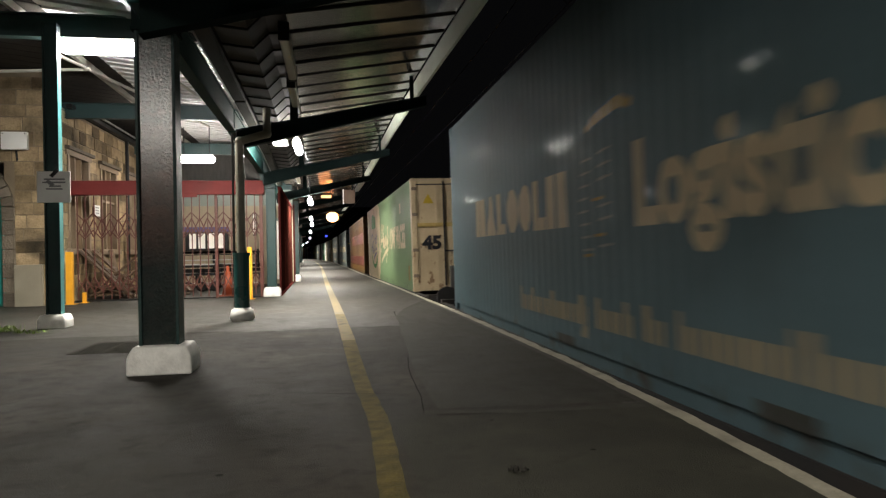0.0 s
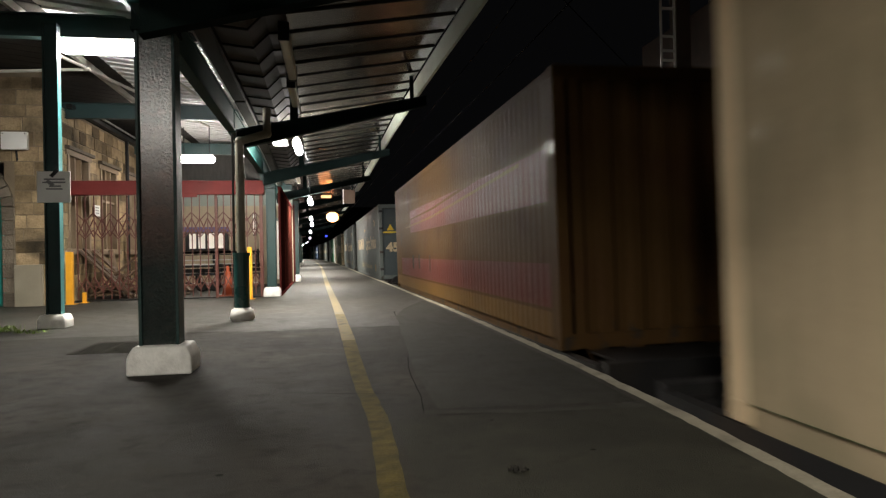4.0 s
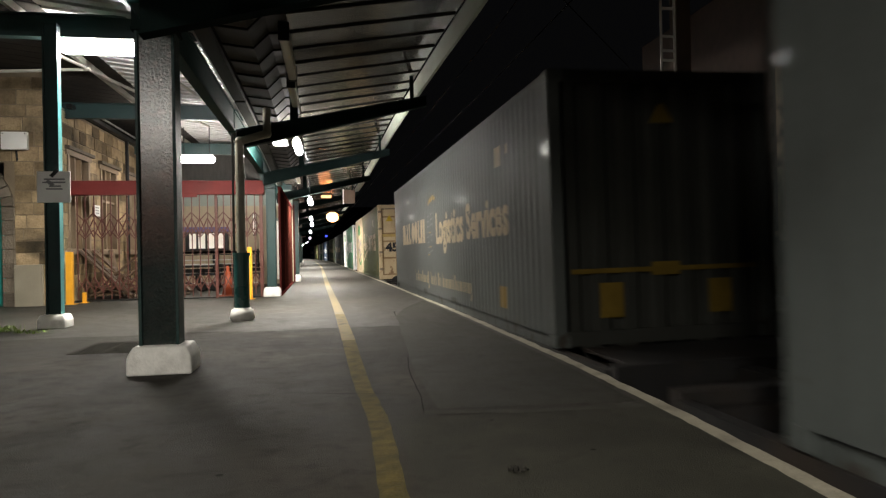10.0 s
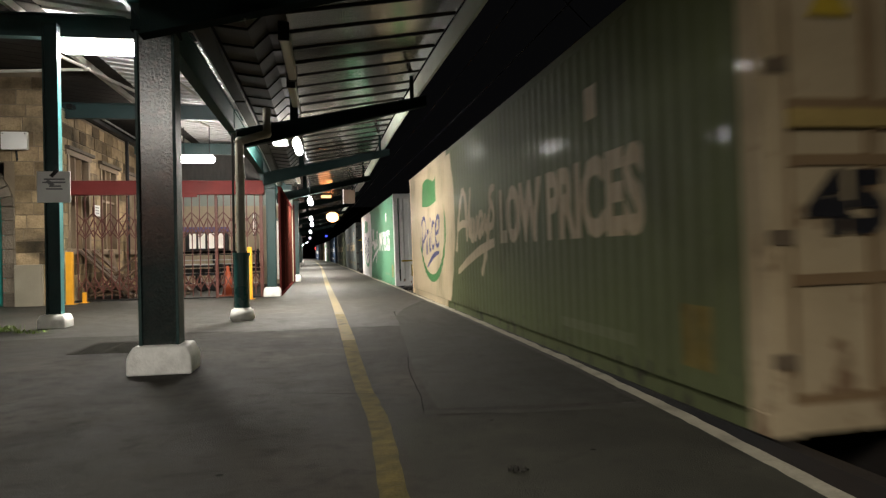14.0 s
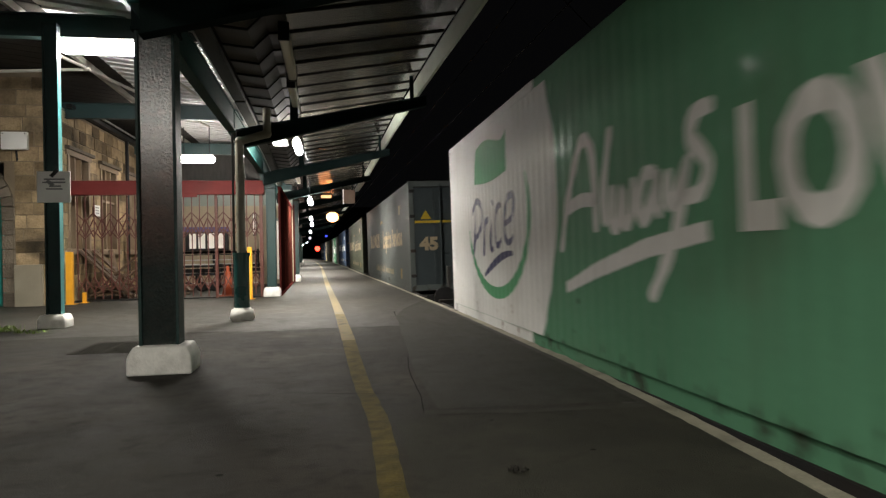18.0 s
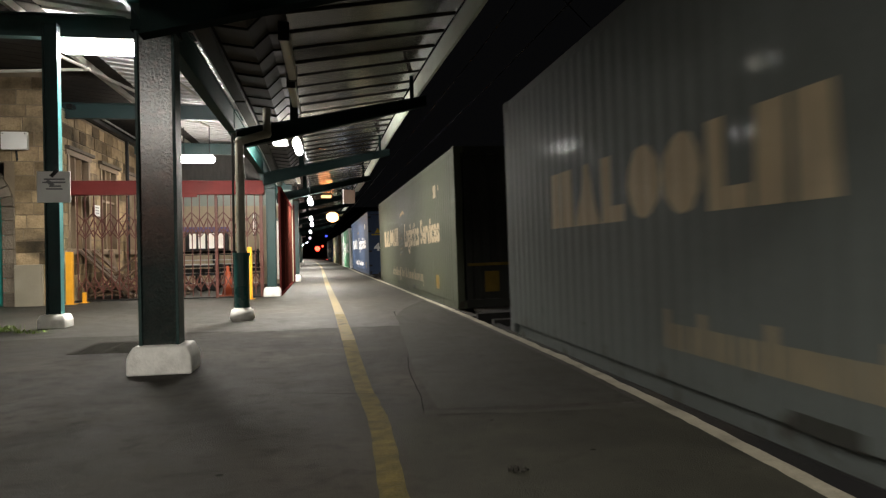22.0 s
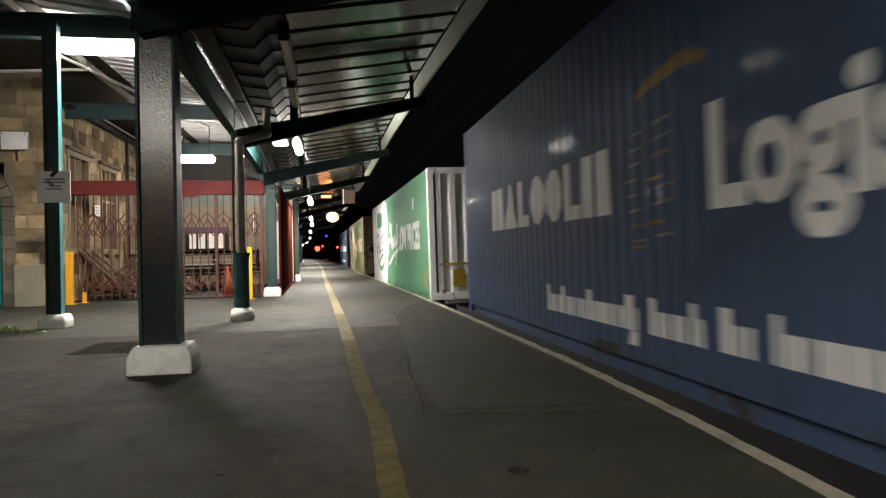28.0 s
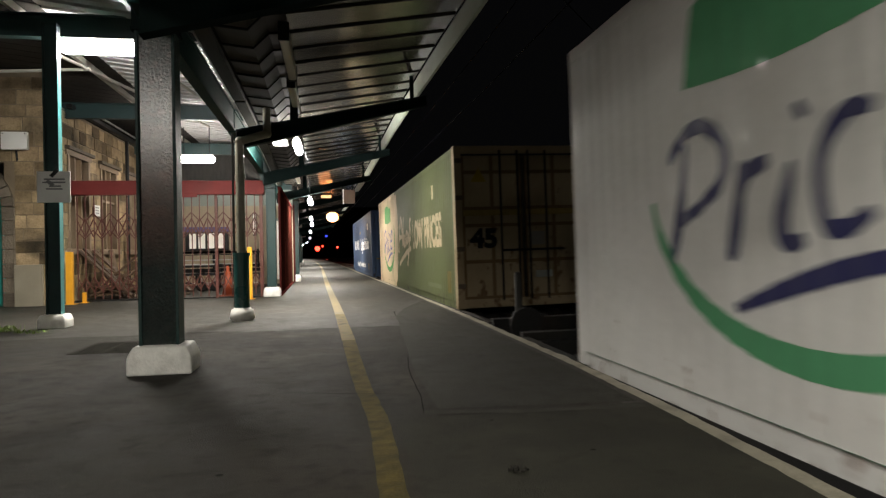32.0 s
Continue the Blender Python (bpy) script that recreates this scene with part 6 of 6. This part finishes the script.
def wagon(long_front, lf, lr):
    """A low flat wagon under one container; lf and lr: how far it reaches past the container in front and behind."""
    t = thing("flat_wagon", (0, 0, -20), "dark low flat wagon carrying a container", "wagon", "freight wagons")
    key = "%d_%d_%d" % (int(long_front), int(lf * 100), int(lr * 100))
    y0, y1 = -CL / 2 - lf, CL / 2 + lr
    for s in (-1, 1):
        part("side_sill", cached("sill%d" % s + key, lambda: boxed(s * 1.18 - 0.05, y0 + 0.25, -0.3, s * 1.18 + 0.05, y1 - 0.25, -0.03), STEEL), STEEL, t)
    for i in range(7):
        y = y0 + 0.3 + (y1 - y0 - 0.6) * i / 6
        part("cross_member", cached("cross%d" % i + key, lambda: boxed(-1.13, y - 0.06, -0.28, 1.13, y + 0.06, -0.08), STEEL), STEEL, t)
    part("spine", cached("spine" + key, lambda: boxed(-0.3, y0 + 0.1, -0.42, 0.3, y1 - 0.1, -0.16), STEEL), STEEL, t)
    part("headstock", cached("head_a" + key, lambda: boxed(-1.2, y0 + 0.1, -0.32, 1.2, y0 + 0.25, 0.02), STEEL), STEEL, t)
    part("headstock", cached("head_b" + key, lambda: boxed(-1.2, y1 - 0.25, -0.32, 1.2, y1 - 0.1, 0.02), STEEL), STEEL, t)
    for yb in (y0 + 2.0, y1 - 2.0):
        b = part("bogie", cached("bogie%d" % int(yb * 100) + key, lambda: boxed(-0.95, yb - 1.25, -0.62, 0.95, yb + 1.25, -0.44), STEEL), STEEL, t)
        for dy in (-0.9, 0.9):
            for x in (-0.75, 0.75):
                part("wheel", cached("wheel%d%d%d" % (int(yb * 100), int(dy * 10), int(x * 100)) + key, lambda: rodded((x - 0.06, yb + dy, -0.53), (x + 0.06, yb + dy, -0.53), 0.4, 20), STEEL), STEEL, b)
            part("axle_box", cached("axlebox%d%d" % (int(yb * 100), int(dy * 10)) + key, lambda: boxed(-1.1, yb + dy - 0.12, -0.62, -0.86, yb + dy + 0.12, -0.42), STEEL), STEEL, b)
    if long_front:
        buffers_end(t, y0 + 0.1, -1, STEEL)
        for x, d, w in ((-0.45, 0.95, 0.055), (0.42, 1.8, 0.09)):
            part("end_post", cached("endpost%d" % int(x * 100) + key, lambda: boxed(x - w, -CL / 2 - d - 0.06, -0.12, x + w, -CL / 2 - d + 0.06, 0.64, bevel=0.03), POST_GREY), POST_GREY, t, "pale grey upright post")
        part("brake_wheel", cached("brakewheel" + key, lambda: rodded((0.75, y0 + 0.7, 0.2), (0.79, y0 + 0.7, 0.2), 0.2, 16), STEEL), STEEL, t)
        part("brake_stand", cached("brakestand" + key, lambda: boxed(0.72, y0 + 0.66, -0.1, 0.82, y0 + 0.76, 0.25), STEEL), STEEL, t)
    else:
        part("drawbar", cached("drawbar" + key, lambda: boxed(-0.1, y0 - 0.5, -0.2, 0.1, y0 + 0.1, -0.05), STEEL), STEEL, t)
        part("walk_plate", cached("walk" + key, lambda: boxed(-1.0, y0 + 0.2, -0.03, 1.0, -CL / 2 - 0.1, 0.0), STEEL), STEEL, t)
    return t


MOTIF_INK = mat("worn_motif", (0.11, 0.115, 0.11), 0.5, var=0.2, bump=0.03, spec=0.08)
CODE_DIM = mat("worn_code_panel", (0.09, 0.09, 0.085), 0.6, var=0.2, bump=0.03, spec=0.08)
SIGN_YELLOW = mat("sign_yellow", (0.3, 0.215, 0.025), 0.5, var=0.15, scale=6, bump=0.05, spec=0.08)
WORN_AMBER = mat("worn_amber", (0.115, 0.09, 0.026), 0.6, var=0.35, scale=7, bump=0.05, spec=0.06, stain=(0.075, 0.07, 0.03), amount=0.8, stain_scale=5)
GROCER_YELLOW = mat("sun_faded_yellow", (0.22, 0.185, 0.05), 0.5, var=0.4, scale=9, bump=0.05, spec=0.08, stain=(0.1, 0.16, 0.09), amount=0.6, stain_scale=5)
SIGN_YELLOW_DULL = mat("faded_yellow", (0.15, 0.095, 0.018), 0.5, var=0.25, scale=5, bump=0.05, spec=0.08)
INK_BLUE = mat("dark_blue_paint", (0.035, 0.037, 0.11), 0.45, var=0.1, bump=0.03, spec=0.08)
INK_BLACK = mat("black_marking", (0.015, 0.015, 0.018), 0.5, bump=0.03, spec=0.08)
POST_GREY = mat("grey_post", (0.032, 0.03, 0.027), 0.6, var=0.2, bump=0.1)
RUST_YELLOW = mat("faded_amber", (0.105, 0.056, 0.014), 0.55, var=0.25, scale=1.5, bump=0.08, spec=0.08)
RUST_PALE = mat("faded_red", (0.085, 0.022, 0.017), 0.5, var=0.25, scale=1.5, bump=0.08, spec=0.08)
BLUE_GREY = paint("weathered_blue_grey", (0.05, 0.08, 0.093), (0.042, 0.06, 0.066))
GREY_BLUE = paint("weathered_grey_blue", (0.074, 0.084, 0.082), (0.058, 0.064, 0.06))
SLATE = paint("weathered_slate", (0.062, 0.068, 0.066), (0.048, 0.051, 0.046))
OLIVE_GREY = paint("weathered_grey", (0.056, 0.062, 0.044), (0.042, 0.046, 0.033))
BLUE = paint("blue_container_paint", (0.043, 0.066, 0.122), (0.04, 0.056, 0.09), 0.4)
BLUE_DARK = paint("dark_blue_container_paint", (0.04, 0.049, 0.052), (0.035, 0.046, 0.05), 0.4)
GREEN = paint("green_container_paint", (0.095, 0.245, 0.145), (0.1, 0.175, 0.11), 0.6)
GREEN_OLD = paint("faded_green_container_paint", (0.088, 0.14, 0.07), (0.078, 0.1, 0.052), 0.6)
OLIVE = paint("dirty_green_container_paint", (0.082, 0.096, 0.045), (0.058, 0.06, 0.03), 0.6)
BROWN = paint("brown_container_paint", (0.078, 0.043, 0.016), (0.06, 0.026, 0.014), 0.7)
WHITE_C = paint("white_container_paint", (0.66, 0.66, 0.65), (0.46, 0.44, 0.41), 0.4)
CREAM_C = paint("cream_container_paint", (0.64, 0.5, 0.33), (0.4, 0.29, 0.17), 0.35)
OLIVE_FAINT = paint("faint_olive_bar", (0.1, 0.112, 0.062), (0.07, 0.072, 0.04), 0.5)
CREAM_WORN = paint("worn_cream_lettering", (0.37, 0.3, 0.2), (0.17, 0.16, 0.1), 0.8)
BEIGE_DOOR = paint("beige_door_paint", (0.32, 0.255, 0.165), (0.15, 0.11, 0.06), 0.6)
BUFF_INK = paint("buff_lettering", (0.28, 0.225, 0.15), (0.17, 0.155, 0.125), 0.5)
WHITE_INK = paint("white_lettering", (0.62, 0.62, 0.62), (0.4, 0.4, 0.42), 0.35)
LOGO_GREEN = paint("logo_green", (0.09, 0.3, 0.15), (0.08, 0.24, 0.12), 0.3)
LOGO_OLD = paint("faded_logo_green", (0.05, 0.16, 0.055), (0.045, 0.12, 0.045), 0.4)
BUFF_FAINT = paint("worn_buff_lettering", (0.17, 0.145, 0.1), (0.1, 0.09, 0.07), 0.7)
FAINT_GREEN = paint("faint_green_bar", (0.13, 0.24, 0.15), (0.1, 0.2, 0.12), 0.4)
# end walls much darker than the sides; also used for pockets and scuffs
END_DARK = paint("dark_end_paint", (0.029, 0.03, 0.027), (0.019, 0.019, 0.016), 0.5, rough=0.6)

RUSTY_BAR = paint("rusty_door_bars", (0.17, 0.115, 0.065), (0.08, 0.045, 0.022), 0.7)
HAUL = dict(design="haulier", text=BUFF_INK)
GROC = dict(design="grocer", logo=LOGO_GREEN, faint=FAINT_GREEN)
DOORS_BLUE = dict(end="doors", ink=BUFF_INK, code=CODE_DIM, tri=1.86, stripe=1.76)
DOORS_BEIGE = dict(end="doors", band=0.1, hinge=mat("brown_hinge", (0.09, 0.066, 0.043), 0.6, var=0.3, bump=0.1), line=mat("dull_yellow_band", (0.26, 0.19, 0.07), 0.6, var=0.3, scale=5, bump=0.05, spec=0.08), door=BEIGE_DOOR, trim=BEIGE_DOOR, ink=INK_BLACK, tri=2.22, stripe=1.62, rod=STEEL, code=mat("code_grey", (0.2, 0.18, 0.16), 0.6), door_label="dirty beige container door with lock rods")
FRONT_PLAIN = dict(end="sheet", mark=mat("dull_end_yellow", (0.12, 0.08, 0.015), 0.55, var=0.3, scale=5, bump=0.05, spec=0.08))
TRAIN = [
    dict(HAUL, body=BLUE_GREY, door=BLUE_GREY, high=TALL, slip=0.2, **DOORS_BLUE, label="weathered blue-grey haulage container with buff lettering"),
    dict(GROC, body=GREEN_OLD, text=CREAM_WORN, logo=LOGO_OLD, faint=GREEN_OLD, rear=CREAM_C, **DOORS_BEIGE, label="faded green container with cream rear and beige doors"),
    dict(design="plain", body=BROWN, endm=BROWN, marked=False, **FRONT_PLAIN, label="rusty brown container with faded amber bands"),
    dict(HAUL, body=GREY_BLUE, door=BLUE_DARK, **DOORS_BLUE, label="blue-grey haulage container with dark doors marked 45"),
    dict(HAUL, body=SLATE, endm=END_DARK, trim=END_DARK, post=SLATE, **FRONT_PLAIN, label="slate grey haulage container with buff lettering"),
    dict(GROC, body=OLIVE, text=CREAM_WORN, logo=LOGO_OLD, faint=OLIVE_FAINT, rear=CREAM_C, bars=RUSTY_BAR, **DOORS_BEIGE, label="dirty olive green container with cream rear and beige doors"),
    dict(GROC, body=GREEN, text=WHITE_C, rear=WHITE_C, endm=WHITE_C, trim=WHITE_C, **dict(FRONT_PLAIN, mark=SIGN_YELLOW), label="bright green container with white ends and lettering"),
    dict(HAUL, body=GREY_BLUE, door=BLUE_DARK, **DOORS_BLUE, label="blue-grey haulage container with dark blue doors marked 45"),
    dict(HAUL, body=OLIVE_GREY, endm=END_DARK, trim=END_DARK, post=OLIVE_GREY, **FRONT_PLAIN, label="dull grey haulage container with a yellow striped end"),
    dict(HAUL, body=BLUE, door=BLUE, **dict(DOORS_BLUE, ink=WHITE_INK), label="clean blue haulage container with white lettering"),
    dict(GROC, body=GREEN, text=WHITE_C, rear=WHITE_C, endm=WHITE_C, trim=WHITE_C, **dict(FRONT_PLAIN, mark=SIGN_YELLOW), label="bright green container with white ribbed front end"),
    dict(GROC, body=OLIVE, text=CREAM_WORN, logo=LOGO_OLD, faint=OLIVE_FAINT, rear=CREAM_C, bars=RUSTY_BAR, **DOORS_BEIGE, label="olive green container with cream rear and beige doors"),
    dict(HAUL, body=BLUE, endm=BLUE, **FRONT_PLAIN, label="blue haulage container at the tail of the train"),
]
for m in (WHITE_C, CREAM_C):
    rust_spots(m, 0.7, (0.15, 0.07, 0.04), 9.0, -0.075)
for m in (GREEN, BLUE, BLUE_GREY, GREY_BLUE, SLATE, OLIVE_GREY, GREEN_OLD, OLIVE, BROWN):
    rust_spots(m, 0.6, (0.035, 0.03, 0.024), 8.0, -0.04)
rust_spots(BEIGE_DOOR, 2.6, (0.12, 0.07, 0.04), 7.0, -0.04)
for k in (9, 12):
    TRAIN[k]["text"] = TRAIN[k]["tag"] = WHITE_INK

# gaps between the containers, from the first pair on, and the train's speed over time
GAPS = [5.0, 2.85, 5.3, 3.5, 5.4, 3.75, 5.38, 3.32, 5.26, 3.6, 5.6, 3.6]
SPEED = [(0, 7.19), (4, 6.27), (8, 5.93), (12, 5.57), (16, 5.63), (20, 5.71), (24, 5.6), (28, 5.57), (32, 5.44)]
FIRST_REAR = 11.73


def gone(t):
    """How far the train has rolled after t seconds."""
    s, step = 0.0, 0.05
    for i in range(round(t / step)):
        u = (i + 0.5) * step
        k = min(int(u // 4), 7)
        s += step * (SPEED[k][1] + (SPEED[k + 1][1] - SPEED[k][1]) * (u - SPEED[k][0]) / 4)
    return s


def build_train():
    made, rear = [], FIRST_REAR
    for i, cfg in enumerate(TRAIN):
        if i:
            rear += GAPS[i - 1] + CL
        before = (GAPS[i - 1] if i else 5.2) / 2 - (0.55 if i % 2 == 1 else 0.35)
        after = (GAPS[i] if i < 12 else 3.0) / 2 - (0.35 if i % 2 == 1 else 0.55)
        made.append((container(cfg), wagon(i % 2 == 1, before, after), rear))
    return made


MADE = build_train()
TIMES = [2.0 * k for k in range(17)]
ROLLED = {t: gone(t) for t in TIMES}


def motions():
    for k, (box_thing, flat, rear) in enumerate(MADE):
        lift = (0.0, 0.02, 0.0, 0.0, 0.0, 0.0, -0.02, 0.0, 0.0, 0.06, -0.03, 0.0, 0.0)[k]
        rows = []
        for t in TIMES:
            yr = rear - ROLLED[t]
            yf = yr - CL
            xr, xf = side_x(yr), side_x(yf)
            turn = math.degrees(math.atan2(-(xr - xf), CL))
            rows.append((t, pose((xr + xf) / 2 + CW / 2, (yr + yf) / 2, 0.02 + lift, 0, -0.9, turn)))
        walk(box_thing, rows)
        walk(flat, rows)


motions()
